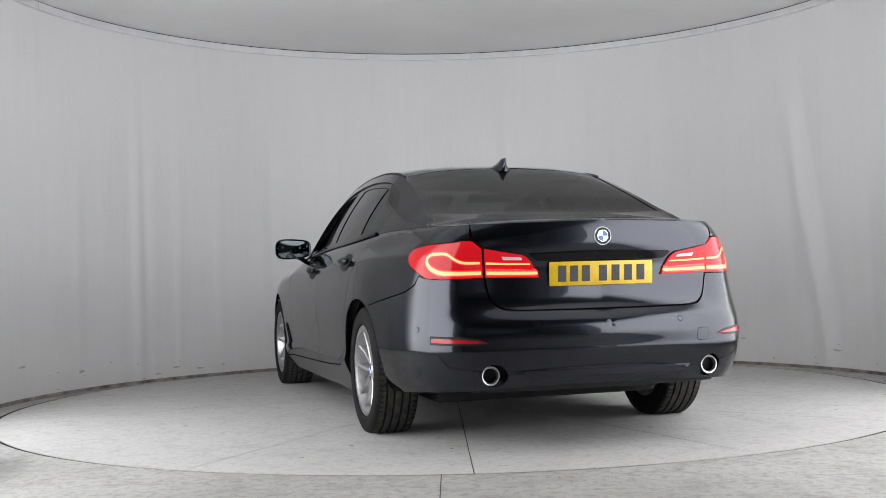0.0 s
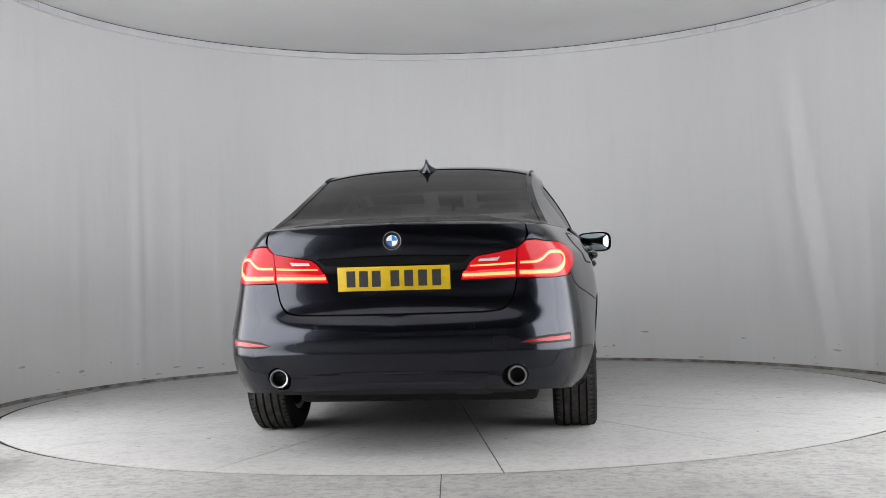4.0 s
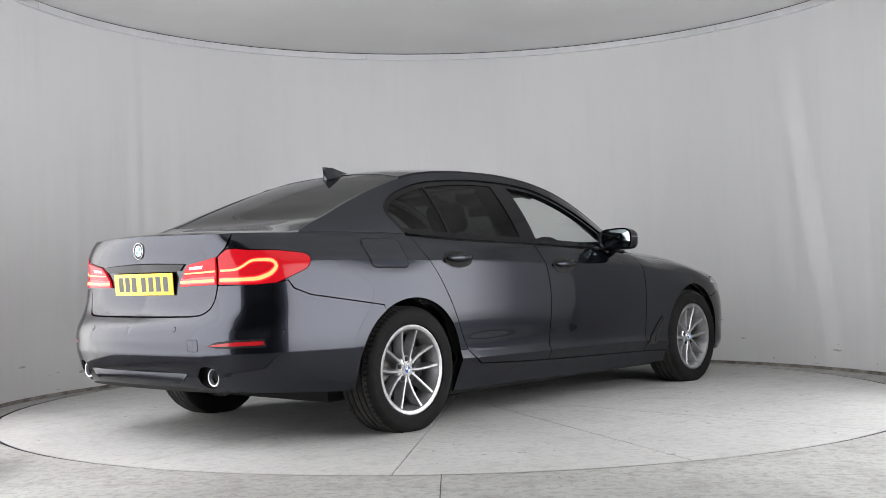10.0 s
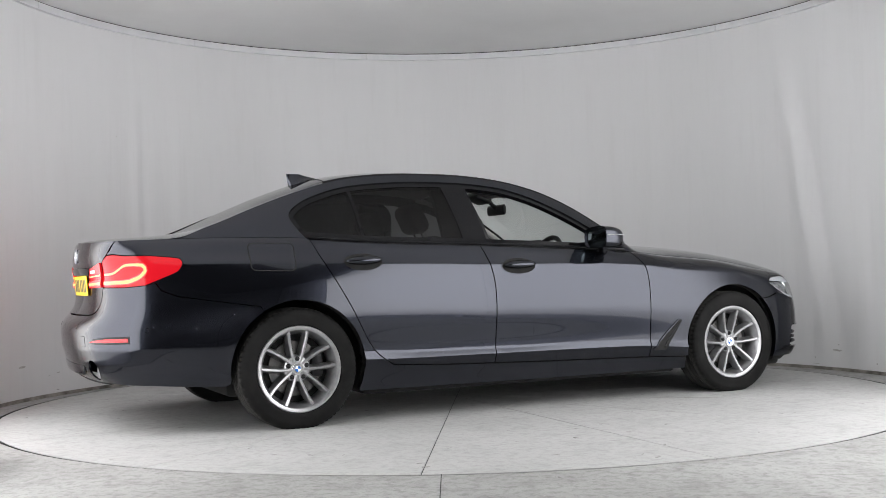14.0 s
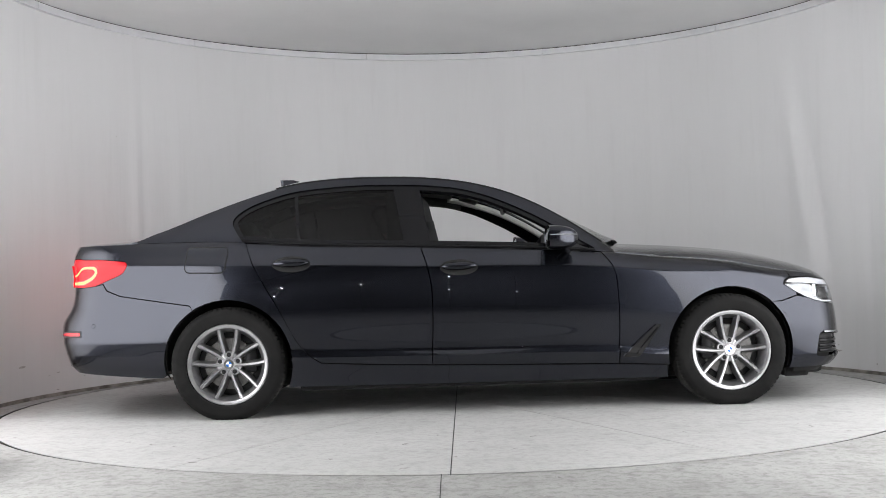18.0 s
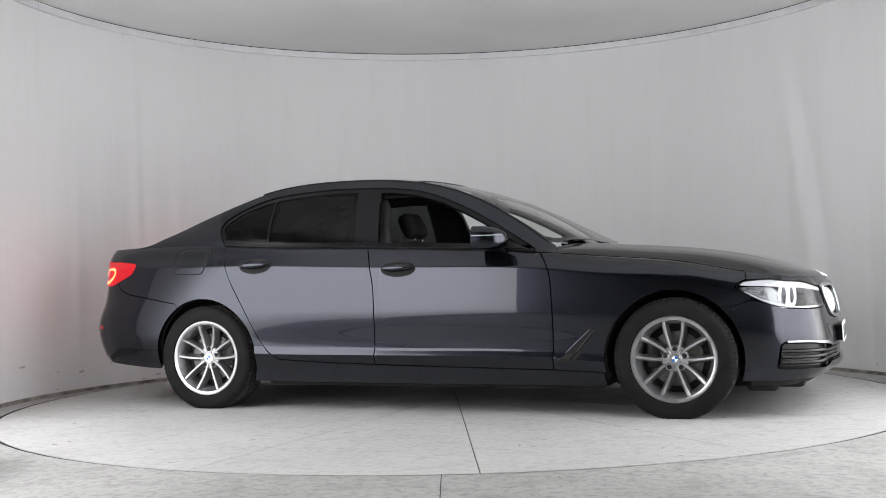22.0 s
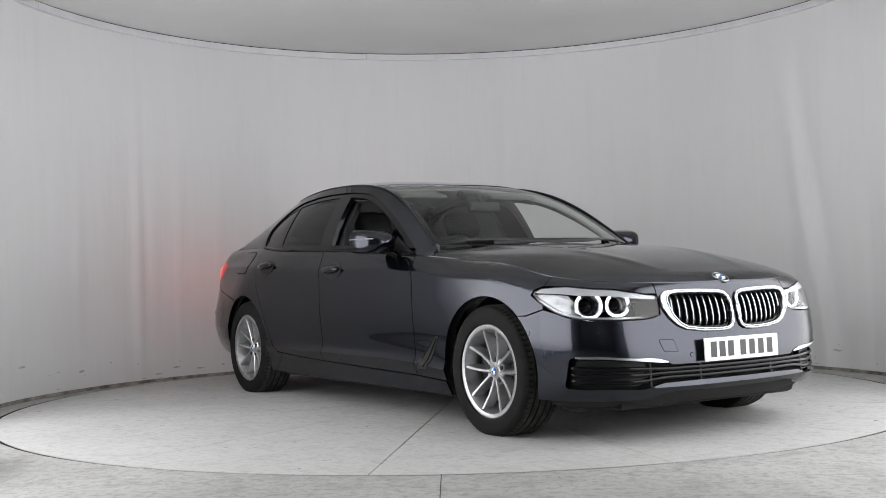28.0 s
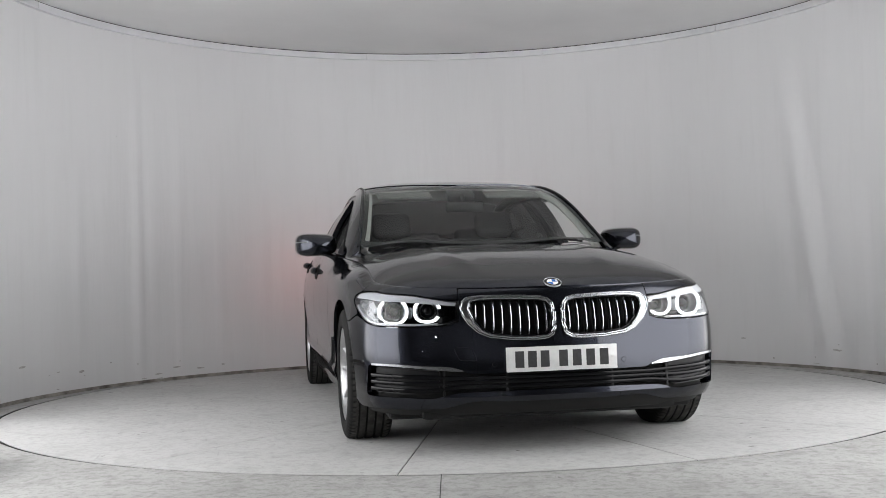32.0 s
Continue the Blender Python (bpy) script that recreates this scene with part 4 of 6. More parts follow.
def cabin():
    # painted side frame: pillars and roof rails round the window line
    rail = [(x, float(rail_z(x)) + 0.0005) for x in np.linspace(0.82, -2.17, 70)]
    base = [(x, float(EDGE_Z(x)) + 0.0) for x in np.linspace(-2.17, -1.39, 16)]
    frame_outline = rail + base + WINDOW_LINE[::-1] + [(0.705, float(EDGE_Z(0.705))), (0.82, float(EDGE_Z(0.82)))]
    both_sides("side_frame", frame_outline, upper, PAINT, rim=0.03)
    # roof
    roof = [(-0.04, 0.0)] + [(x, float(RAIL_Y(x))) for x in np.linspace(-0.16, -1.20, 30)] + [(-1.15, 0.0)]
    part("roof", sheet(roof, over, both=True, gap=0.0, rim=0.02), PAINT, car)
    # pillars' tops between rail and glass
    a_strip = [(x, float(RAIL_Y(x))) for x in np.linspace(0.82, -0.16, 24)] + [(x, float(RAIL_Y(x)) - 0.026) for x in np.linspace(-0.12, 0.80, 24)]
    both_sides("windscreen_pillar", a_strip, over, PAINT)
    c_strip = [(x, float(rail_y(x))) for x in np.linspace(-1.20, -1.865, 20)] + [(x, float(rail_y(x)) - 0.03) for x in np.linspace(-1.865, -1.19, 20)]
    both_sides("rear_pillar", c_strip, over, PAINT)
    screen = [(0.97, 0.0), (0.95, 0.25), (0.88, 0.50), (0.80, 0.69)] + [(x, float(RAIL_Y(x)) - 0.028) for x in np.linspace(0.76, -0.12, 24)] + [(-0.075, 0.35), (-0.04, 0.0)]
    glass = part("windscreen", sheet(screen, over, both=True, rim=0, out=-0.004), CLEAR, car, "clear slightly green windscreen")
    band_in = [(0.93, 0.0), (0.912, 0.25), (0.842, 0.50), (0.772, 0.655)] + [(x, float(RAIL_Y(x)) - 0.052) for x in np.linspace(0.72, -0.09, 24)] + [(-0.045, 0.35), (-0.008, 0.0)]
    part("screen_band", sheet(screen[1:-1] + [screen[-1]] + band_in[::-1] + [screen[0]], over, both=True, rim=0, out=-0.007), BLACK, glass, "black printed band round the windscreen")
    back = [(-1.15, 0.0), (-1.17, 0.3)] + [(x, float(RAIL_Y(x)) - 0.032) for x in np.linspace(-1.20, -1.86, 20)] + [(-1.895, 0.4), (-1.91, 0.0)]
    part("rear_window", sheet(back, over, both=True, rim=0, out=-0.004), TINT_REAR, car, "dark tinted rear window")
    # side glass
    line = WINDOW_LINE + [(x, float(EDGE_Z(x)) + 0.012) for x in np.linspace(-1.39, 0.70, 40)]
    frame_in = shrunk(densify(line, 0.02), 0.028)

    def clip(xa0, xa1, xb0, xb1):
        """The window line's piece between two slanting uprights."""
        out = []
        for x, z in frame_in:
            f = (z - 0.99) / 0.38
            lo, hi = xa0 + (xa1 - xa0) * f, xb0 + (xb1 - xb0) * f
            out.append((min(max(x, lo), hi), z))
        return out
    front_glass = clip(-0.282, -0.340, 0.70, 0.70)
    rear_glass = clip(-1.052, -1.085, -0.435, -0.50)
    quarter = clip(-1.6, -1.6, -1.070, -1.103)
    both_sides("window_frame", densify(line, 0.02), upper, GLOSS_BLACK, holes=[front_glass, rear_glass, quarter], out=-0.008, rim=0.03)
    both_sides("rear_door_glass", rear_glass, upper, TINT, "dark tinted side glass", out=-0.012, rim=0)
    both_sides("quarter_glass", quarter, upper, TINT, "dark tinted side glass", out=-0.012, rim=0)
    # belt strip
    for sgn in (1, -1):
        pts = [(x, sgn * (float(EDGE_Y(x)) + 0.001), float(EDGE_Z(x)) + 0.006) for x in np.linspace(0.70, -1.39, 50)]
        part("belt_strip", tube(pts, 0.009, 8), GLOSS_BLACK, car)


shell()
cabin()



# ---- wheels ----


def tyre_mesh():
    """A road tyre: rounded walls, four round grooves and cut shoulders."""
    w = 0.113
    prof = [(0.222, -0.100, 0), (0.232, -0.108, 0), (0.262, -w, 0), (0.290, -w - 0.001, 0), (0.312, -0.109, 0), (0.324, -0.102, 1), (0.331, -0.092, 1), (0.3335, -0.080, 1)]
    for c in (-0.060, -0.021, 0.021, 0.060):
        prof += [(0.3348, c - 0.0055, 0), (0.3275, c - 0.0040, 0), (0.3275, c + 0.0040, 0), (0.3348, c + 0.0055, 0)]
    prof += [(0.3335, 0.080, 1), (0.331, 0.092, 1), (0.324, 0.102, 1), (0.312, 0.109, 0), (0.303, 0.1125, 0), (0.300, w + 0.0005, 0), (0.290, w + 0.001, 0), (0.262, w, 0), (0.248, 0.1120, 0), (0.242, 0.1095, 0), (0.239, 0.100, 0), (0.230, 0.09, 0)]
    n, steps = len(prof), 288
    verts, faces = [], []
    for i in range(steps):
        a = 2 * math.pi * i / steps
        cut = i % 4 == 0
        for r, h, s in prof:
            rr = r - (0.0055 if s and cut else 0)
            # flat patch where the tyre bears on the ground
            z = rr * math.sin(a)
            z = max(z, -WHEEL_Z + 0.0005)
            verts.append((rr * math.cos(a), h, z))
    for i in range(steps):
        j = (i + 1) % steps
        for k in range(n - 1):
            faces.append((i * n + k, j * n + k, j * n + k + 1, i * n + k + 1))
    return mesh_from("tyre", verts, faces, RUBBER, sharp=30)


def spoke_mesh(sign):
    """One of the V-shaped pairs' arms, from hub to rim, with a bevelled front and a deep back."""
    bm = bmesh.new()
    rings = []
    for k in range(9):
        f = k / 8
        r = 0.036 + 0.184 * f
        a = sign * radians(24.0 - 9.5 * f ** 0.8)
        half = 0.0108 + 0.0008 * f + 0.003 * f ** 6
        front = 0.082 - 0.006 * math.sin(math.pi * f) + 0.030 * f
        depth = 0.046 + 0.008 * (1 - f)
        wide = 1.10 + 0.80 * math.sin(math.pi * min(1, f * 0.9 + 0.1)) ** 0.7
        c = Vector((math.sin(a), 0, math.cos(a)))
        t = Vector((math.cos(a), 0, -math.sin(a)))
        ring = []
        for side_off, y in ((-half * 0.40, front), (half * 0.40, front), (half * 0.72, front - 0.004), (half * wide, front - depth), (-half * wide, front - depth), (-half * 0.72, front - 0.004)):
            p = c * r + t * side_off
            ring.append(bm.verts.new((p.x, y, p.z)))
        rings.append(ring)
    for a, b in zip(rings, rings[1:]):
        for k in range(6):
            bm.faces.new((a[k], a[(k + 1) % 6], b[(k + 1) % 6], b[k]))
    bm.faces.new(rings[0])
    bm.faces.new(rings[-1][::-1])
    bmesh.ops.recalc_face_normals(bm, faces=bm.faces)
    me = bpy.data.meshes.new("spoke")
    bm.to_mesh(me)
    bm.free()
    me.materials.append(ALLOY)
    me.shade_smooth()
    me.set_sharp_from_angle(angle=radians(25))
    return me


def disc_bm(r, y, thick, seg=32, edge=0.0):
    return lathe([(0.0001, y), (r - edge, y), (r, y - edge), (r, y - thick), (0.0001, y - thick)], seg, "y")


def quarter_bm(r, y, quadrant, seg=8):
    bm = bmesh.new()
    a0 = quadrant * math.pi / 2
    top = [bm.verts.new((0, y, 0))] + [bm.verts.new((r * math.cos(a0 + math.pi / 2 * k / seg), y, r * math.sin(a0 + math.pi / 2 * k / seg))) for k in range(seg + 1)]
    bm.faces.new(top[::-1])
    ext = bmesh.ops.extrude_face_region(bm, geom=bm.faces[:])
    bmesh.ops.translate(bm, vec=(0, -0.001, 0), verts=[v for v in ext["geom"] if isinstance(v, bmesh.types.BMVert)])
    bmesh.ops.recalc_face_normals(bm, faces=bm.faces)
    return bm


def roundel(r, name, parent, m):
    """A plain round badge: dark ring with a bright edge, quarters in blue and white. Faces +y."""
    base = part(name, disc_bm(r, 0.0, 0.006, 40, 0.0015), GLOSS_BLACK, parent, "round enamel badge with blue and white quarters", m)
    part("badge_edge", lathe([(r * 0.95, 0.0005), (r * 0.97, 0.0022), (r * 1.02, 0.0022), (r * 1.04, -0.004), (r * 0.95, -0.004)], 40, "y", True), SATIN, base)
    part("badge_inner_ring", lathe([(r * 0.60, 0.0005), (r * 0.61, 0.0016), (r * 0.655, 0.0016), (r * 0.665, 0.0002)], 40, "y", True), CHROME, base)
    for q in range(4):
        part("badge_quarter", quarter_bm(r * 0.60, 0.0012, q), WHITE if q % 2 == 0 else BLUE, base)
    return base


def make_wheels():
    tyre = tyre_mesh()
    spokes = [spoke_mesh(1), spoke_mesh(-1)]
    barrel_prof = [(0.2075, 0.092), (0.214, 0.1045), (0.222, 0.1085), (0.2345, 0.1085), (0.2385, 0.105), (0.2385, 0.098), (0.2225, 0.085), (0.205, 0.06), (0.196, 0.03), (0.195, -0.06), (0.205, -0.085), (0.2325, -0.09), (0.232, -0.095), (0.200, -0.088), (0.188, -0.06), (0.188, 0.03), (0.195, 0.06), (0.203, 0.080)]
    for x in (WHEEL_X, -WHEEL_X):
        for sgn in (1, -1):
            m = pose(x, sgn * 0.790, WHEEL_Z, 0, 0, 0 if sgn > 0 else 180)
            wheel = part("wheel", lathe([(r, y + 0.012) for r, y in barrel_prof], 72, "y", True), ALLOY, car, "silver ten-spoke alloy wheel with a black tyre", m)
            part_mesh("tyre", tyre, wheel, "black road tyre with a dusty tread", pose(0, 0.016, 0))
            for k in range(5):
                for s in spokes:
                    part_mesh("spoke", s, wheel, "", pose(0, 0, 0, 0, 72 * k, 0))
            part("hub", lathe([(0.0001, 0.084), (0.034, 0.084), (0.0365, 0.081), (0.040, 0.079), (0.066, 0.078), (0.074, 0.070), (0.076, 0.02), (0.0001, 0.02)], 40, "y"), ALLOY, wheel)
            base = part("hub_cap", disc_bm(0.030, 0.0865, 0.006, 32, 0.001), CHROME, wheel, "round badge cap")
            for k in range(5):
                a = radians(72 * k)
                part("wheel_bolt", lathe([(0.0001, 0.0795), (0.0070, 0.0795), (0.0085, 0.0785), (0.0085, 0.0780), (0.0125, 0.0800), (0.0130, 0.0790), (0.0135, 0.03)], 16, "y"), BLACK, wheel, "", pose(0.055 * math.sin(a), 0.001, 0.055 * math.cos(a)))
            ring = lathe([(0.0001, 0.0), (0.150, 0.0), (0.152, -0.01), (0.150, -0.02), (0.0001, -0.02)], 48, "y")
            part("brake_disc", ring, STEEL, wheel, "bare steel brake disc", pose(0, 0.030, 0))
            part("dust_shield", disc_bm(0.189, 0.018, 0.004, 40), VOID, wheel)
            part("brake_caliper", box((0.075, 0.06, 0.17), (0.125 if x > 0 else -0.125, 0.02, 0.03), 0.02), BLACK, wheel)
            part("hub_badge", disc_bm(0.0165, 0.0885, 0.003, 24), BLUE, wheel, "blue and white round badge centre")
            for q in (0, 2):
                part("hub_badge_quarter", quarter_bm(0.0165, 0.0897, q), WHITE, wheel)


make_wheels()

# ---- underside ----


def underside():
    part("underbody", box((2.16, 1.62, 0.07), (0, 0, 0.182), 0.02), VOID, car, "black plastic underbody tray")
    part("rear_underbody", box((1.20, 1.12, 0.12), (-1.58, 0, 0.305), 0.03), VOID, car)
    part("rear_subframe", box((0.75, 1.24, 0.10), (-1.45, 0, 0.215), 0.03), VOID, car)
    part("front_underbody", box((1.05, 1.24, 0.07), (1.62, 0, 0.182), 0.03), VOID, car)
    part("exhaust_box", box((0.22, 0.20, 0.07), (-2.06, -0.32, 0.268), 0.025), VOID, car)
    part("rear_silencer", box((0.24, 0.9, 0.12), (-2.22, 0, 0.335), 0.05), VOID, car)
    for x in (WHEEL_X, -WHEEL_X):
        for sgn in (1, -1):
            n = 28
            first, last = (-8, 200) if x > 0 else (-20, 187)
            bm = bmesh.new()
            rows = []
            for y in (0.50, 0.812):
                rows.append([bm.verts.new((x + (ARCH_R + 0.012) * math.cos(radians(first + (last - first) * k / n)), sgn * y, WHEEL_Z + (ARCH_R + 0.012) * math.sin(radians(first + (last - first) * k / n)))) for k in range(n + 1)])
            for k in range(n):
                bm.faces.new((rows[0][k], rows[0][k + 1], rows[1][k + 1], rows[1][k]))
            bm.faces.new(rows[0])
            part("wheel_arch_liner", bm, VOID, car)
            part("axle", lathe([(0.03, 0), (0.03, 0.4)], 12, "y"), VOID, car, "", pose(x, sgn * 0.4 if sgn > 0 else -0.8, WHEEL_Z))


underside()

# ---- front: grille, lamps, bumper fittings, plate ----


def on_lower(pts, d=0.0, mirror=False):
    p = lower(np.array([q[0] for q in pts]), np.array([q[1] for q in pts]), d)
    return [(float(a), float(-b if mirror else b), float(c)) for a, b, c in p]


def line_on(pts, radius, d=0.0, mirror=False, closed=False, flat=1.0, sides=8, step=0.012):
    fine = densify(list(pts), step) if closed else smoothed(list(pts), step)
    return tube(on_lower(fine, d, mirror), radius, sides, closed, flat)


def band(points, widths):
    """A flat band of changing width along a smooth line, as an outline."""
    line = smoothed(points, 0.012)
    p = np.array(line)
    where = np.concatenate([[0], np.cumsum(np.hypot(*np.diff(p, axis=0).T))])
    knots = [where[int(np.argmin(np.hypot(p[:, 0] - q[0], p[:, 1] - q[1])))] for q in points]
    knots[0], knots[-1] = 0.0, where[-1]
    w = np.interp(where, knots, widths) / 2
    t = np.gradient(p, axis=0)
    t /= np.linalg.norm(t, axis=1)[:, None] + 1e-9
    nrm = np.stack([-t[:, 1], t[:, 0]], 1)
    return [tuple(q) for q in p + nrm * w[:, None]] + [tuple(q) for q in (p - nrm * w[:, None])[::-1]]


def plate(name, mat, m, label):
    """A number plate, facing +x, with plain bars for its writing."""
    p = part(name, box((0.006, 0.520, 0.111), (0, 0, 0), 0.002), mat, car, label, m)
    # seven marks in two groups
    for k, y in enumerate((0.185, 0.121, 0.057, -0.007, -0.093, -0.152, -0.211)):
        part("mark", box((0.0012, 0.041, 0.074), (0.0032, y + 0.013, 0.0)), PLASTIC, p, smooth=False)
    for y in (0.238, -0.238):
        part("plate_screw", lathe([(0.0001, 0.0045), (0.006, 0.004), (0.006, 0.002)], 12, "x"), mat, p, "", pose(0, y, 0))
    return p


def front_end():
    for mirror in (False, True):
        sg = -1 if mirror else 1
        # kidney: dark back, bright surround, upright bars
        back = part("grille_kidney", sheet(shrunk(KIDNEY, -0.002), lower, out=-0.050, rim=0, mirror=mirror), VOID, car, "kidney-shaped grille with bright upright bars")
        part("grille_surround", sheet(KIDNEY, lower, holes=[KIDNEY_IN], out=0.010, rim=0.03, mirror=mirror, edge=0.01), BRIGHT, back, "bright chrome grille surround")
        part("surround_edge", line_on(shrunk(KIDNEY, 0.003), 0.0055, 0.0075, mirror, True, 1.0), BRIGHT, back)
        part("surround_edge", line_on(shrunk(KIDNEY_IN, -0.003), 0.0055, 0.0085, mirror, True, 1.0), BRIGHT, back)
        part("grille_inner_edge", line_on(shrunk(KIDNEY_IN, 0.004), 0.006, -0.010, mirror, True), GLOSS_BLACK, back)
        for k in range(9):
            s = at_front(0.055) + (at_front(0.385) - at_front(0.055)) * k / 8
            zs = np.linspace(0.51, 0.715, 200)
            ok = inside(KIDNEY_IN, np.full(200, s), zs)
            if ok.sum() < 20:
                continue
            z0, z1 = zs[ok].min() + 0.001, zs[ok].max() - 0.001
            zb = [z0 + (z1 - z0) * j / 10 for j in range(11)]
            pts = on_lower([(s, z) for z in zb], -0.008, mirror)
            pts = [(x - 0.022 * abs(2 * j / 10 - 1) ** 4, y, z) for j, (x, y, z) in enumerate(pts)]
            part("grille_bar", tube(pts, 0.0048, 8, False, 1.0, (0, 1, 0)), BRIGHT, back)
            fin = bmesh.new()
            a = [fin.verts.new((x - 0.003, y, z)) for x, y, z in pts]
            b = [fin.verts.new((x - 0.030, y, z)) for x, y, z in pts]
            for q in range(len(pts) - 1):
                fin.faces.new((a[q], a[q + 1], b[q + 1], b[q]))
            bmesh.ops.solidify(fin, geom=fin.faces[:], thickness=0.004)
            part("grille_fin", fin, VOID, back)
        # headlamp
        outline = HEADLAMP
        lamp = part("headlamp", sheet(outline, lambda u, v, d=0.0: lower(u, v, d) - np.stack([np.interp(u, [at_front(0.7), at_x(1.9)], [0.27, 0.09]), np.full(len(u), 0.04), np.zeros(len(u))], 1), rim=0, mirror=mirror), GLOSS_BLACK, car, "headlamp with two bright daylight rings")
        part("lamp_wall", sheet(outline, lower, holes=[shrunk(densify(outline, 0.02), 0.004)], out=-0.004, rim=0.09, mirror=mirror, gap=0.0015), BLACK, lamp)
        part("lamp_lens", sheet(outline, lower, out=-0.002, rim=0, mirror=mirror, gap=0.0015), LENS, lamp, "clear plastic lens")
        brow = [(u, z - 0.004) for u, z in LAMP_TOP[::-1]][:-1] + [(at_x(1.845), 0.716), (at_x(1.90), 0.712), (at_x(2.0), 0.708), (at_x(2.08), 0.700), (at_front(0.72), 0.694), (at_front(0.62), 0.684), (at_front(0.53), 0.676), (at_front(0.478), 0.672), (at_front(0.474), 0.686)]
        part("lamp_brow", sheet(brow, lower, out=-0.006, rim=0.03, mirror=mirror, edge=0.012), BROW, lamp, "silver eyelid panel")
        tail = [(at_x(2.10), 0.596), (at_x(2.03), 0.608), (at_x(1.975), 0.626), (at_x(1.905), 0.660), (at_x(1.858), 0.690), (at_x(1.845), 0.704), (at_x(1.92), 0.706), (at_x(2.02), 0.700), (at_x(2.055), 0.670), (at_x(2.045), 0.640)]
        part("lamp_reflector", sheet(tail, lower, out=-0.022, rim=0.03, mirror=mirror), LAMP_SILVER, lamp, "silver side reflector")
        under = band([(at_x(1.872), 0.681), (at_x(1.93), 0.649), (at_x(1.99), 0.622), (at_x(2.06), 0.602), (at_x(2.12), 0.593), (at_front(0.66), 0.590), (at_front(0.56), 0.593)], [0.006, 0.010, 0.012, 0.012, 0.011, 0.009, 0.004])
        part("lamp_lower_rim", sheet(under, lower, out=-0.008, rim=0.02, mirror=mirror, edge=0.01), BROW, lamp, "silver lower lamp rim")
        for cx, cy, r in ((2.055, 0.728, 0.062), (2.085, 0.572, 0.056)):
            face = pose(cx, sg * cy, 0.648, 0, 0, sg * 14)
            ring = [(0.0, r * math.copysign(abs(math.sin(a)) ** 0.85, math.sin(a)) * 1.05, r * math.copysign(abs(math.cos(a)) ** 0.85, math.cos(a)) * 0.90) for a in np.linspace(radians(38), radians(322), 40)]
            part("light_ring", tube(ring, 0.0068, 8, False, 1.0, (1, 0, 0)), DAY_GLOW, lamp, "glowing white ring", face)
            part("lamp_bowl", lathe([(r * 0.84, 0.0), (r * 0.66, -0.03), (r * 0.60, -0.06), (r * 0.9, -0.06), (r * 0.95, -0.005)], 32, "x", True), LAMP_SILVER, lamp, "", face)
            part("projector", lathe([(0.0001, -0.008), (r * 0.25, -0.011), (r * 0.45, -0.02), (r * 0.62, -0.040)], 28, "x"), GLOSS_BLACK, lamp, "dark projector lens", face)
            part("projector_ring", lathe([(r * 0.60, -0.036), (r * 0.66, -0.026), (r * 0.70, -0.030)], 28, "x"), SATIN, lamp, "", face)
        part("lamp_bar", box((0.03, 0.030, 0.055), (2.045, sg * 0.652, 0.640), 0.008), LAMP_SILVER, lamp)
        part("lamp_blank", box((0.05, 0.060, 0.040), (2.13, sg * 0.505, 0.640), 0.012), GLOSS_BLACK, lamp)
        # lower side intake: bright blade, slats, blank panels
        blade = band([(at_front(0.447), 0.379), (at_front(0.50), 0.388), (at_front(0.55), 0.393), (at_front(0.62), 0.398), (at_front(0.74), 0.409), (at_x(2.075), 0.412)], [0.005, 0.018, 0.017, 0.012, 0.011, 0.009])
        part("bumper_blade", sheet(blade, lower, out=0.005, rim=0.014, mirror=mirror, edge=0.01), BRIGHT, car, "bright chrome blade over the intake")
        pod = rounded([(at_front(0.555), 0.378), (at_front(0.72), 0.392), (at_x(2.065), 0.396), (at_x(2.045), 0.284), (at_front(0.70), 0.276), (at_front(0.60), 0.272), (at_front(0.56), 0.290)], 0.012)
        part("intake_blank", sheet(pod, lower, out=-0.030, rim=0.02, mirror=mirror), BLACK, car, "plain dark panel in the side intake")
        for zc, zo in ((0.346, 0.352), (0.326, 0.322), (0.305, 0.292)):
            pts = [(0.0, zc), (at_front(0.3), zc), (at_front(0.45), zc), (at_front(0.60), zo), (at_front(0.74), zo + 0.004), (at_x(2.05), zo + 0.008)]
            part("intake_slat", line_on(pts, 0.0055, -0.012, mirror, False, 1.8), GLOSS_BLACK, car)
        for y in (0.25, 0.535):
            part("intake_upright", tube(on_lower([(at_front(y), 0.268 if y > 0.4 else 0.285), (at_front(y), 0.38)], -0.016, mirror), 0.006, 6), BLACK, car)
        part("air_deflector", box((0.16, 0.30, 0.060), (1.93, sg * 0.60, 0.170), 0.02), VOID, car, "black rubber air deflector under the bumper", smooth=False)
        for s, z in ((at_front(0.306), 0.405), (at_x(1.818), 0.524)):
            dot = [(s + 0.010 * math.cos(a), z + 0.010 * math.sin(a)) for a in np.linspace(0, 2 * math.pi, 16, endpoint=False)]
            part("parking_sensor_gap", sheet(shrunk(dot, -0.0018), lower, out=0.0006, rim=0.002, mirror=mirror, edge=0.005), VOID, car)
            part("parking_sensor", sheet(dot, lower, out=0.0014, rim=0.003, mirror=mirror, edge=0.005), PAINT, car)
    mouth_back = [(0.0, 0.38), (at_front(0.5), 0.40), (at_x(2.03), 0.43), (at_x(2.0), 0.25), (at_front(0.5), 0.245), (0.0, 0.26)]
    part("intake_back", sheet(mouth_back, lower, out=-0.055, rim=0, both=True), VOID, car)
    lip = [(0.0, 0.242), (at_front(0.4), 0.244), (at_front(0.5), 0.225), (at_x(2.1), 0.208), (at_x(1.9), 0.206), (at_x(1.9), 0.178), (at_x(2.1), 0.172), (at_front(0.5), 0.168), (0.0, 0.168)]
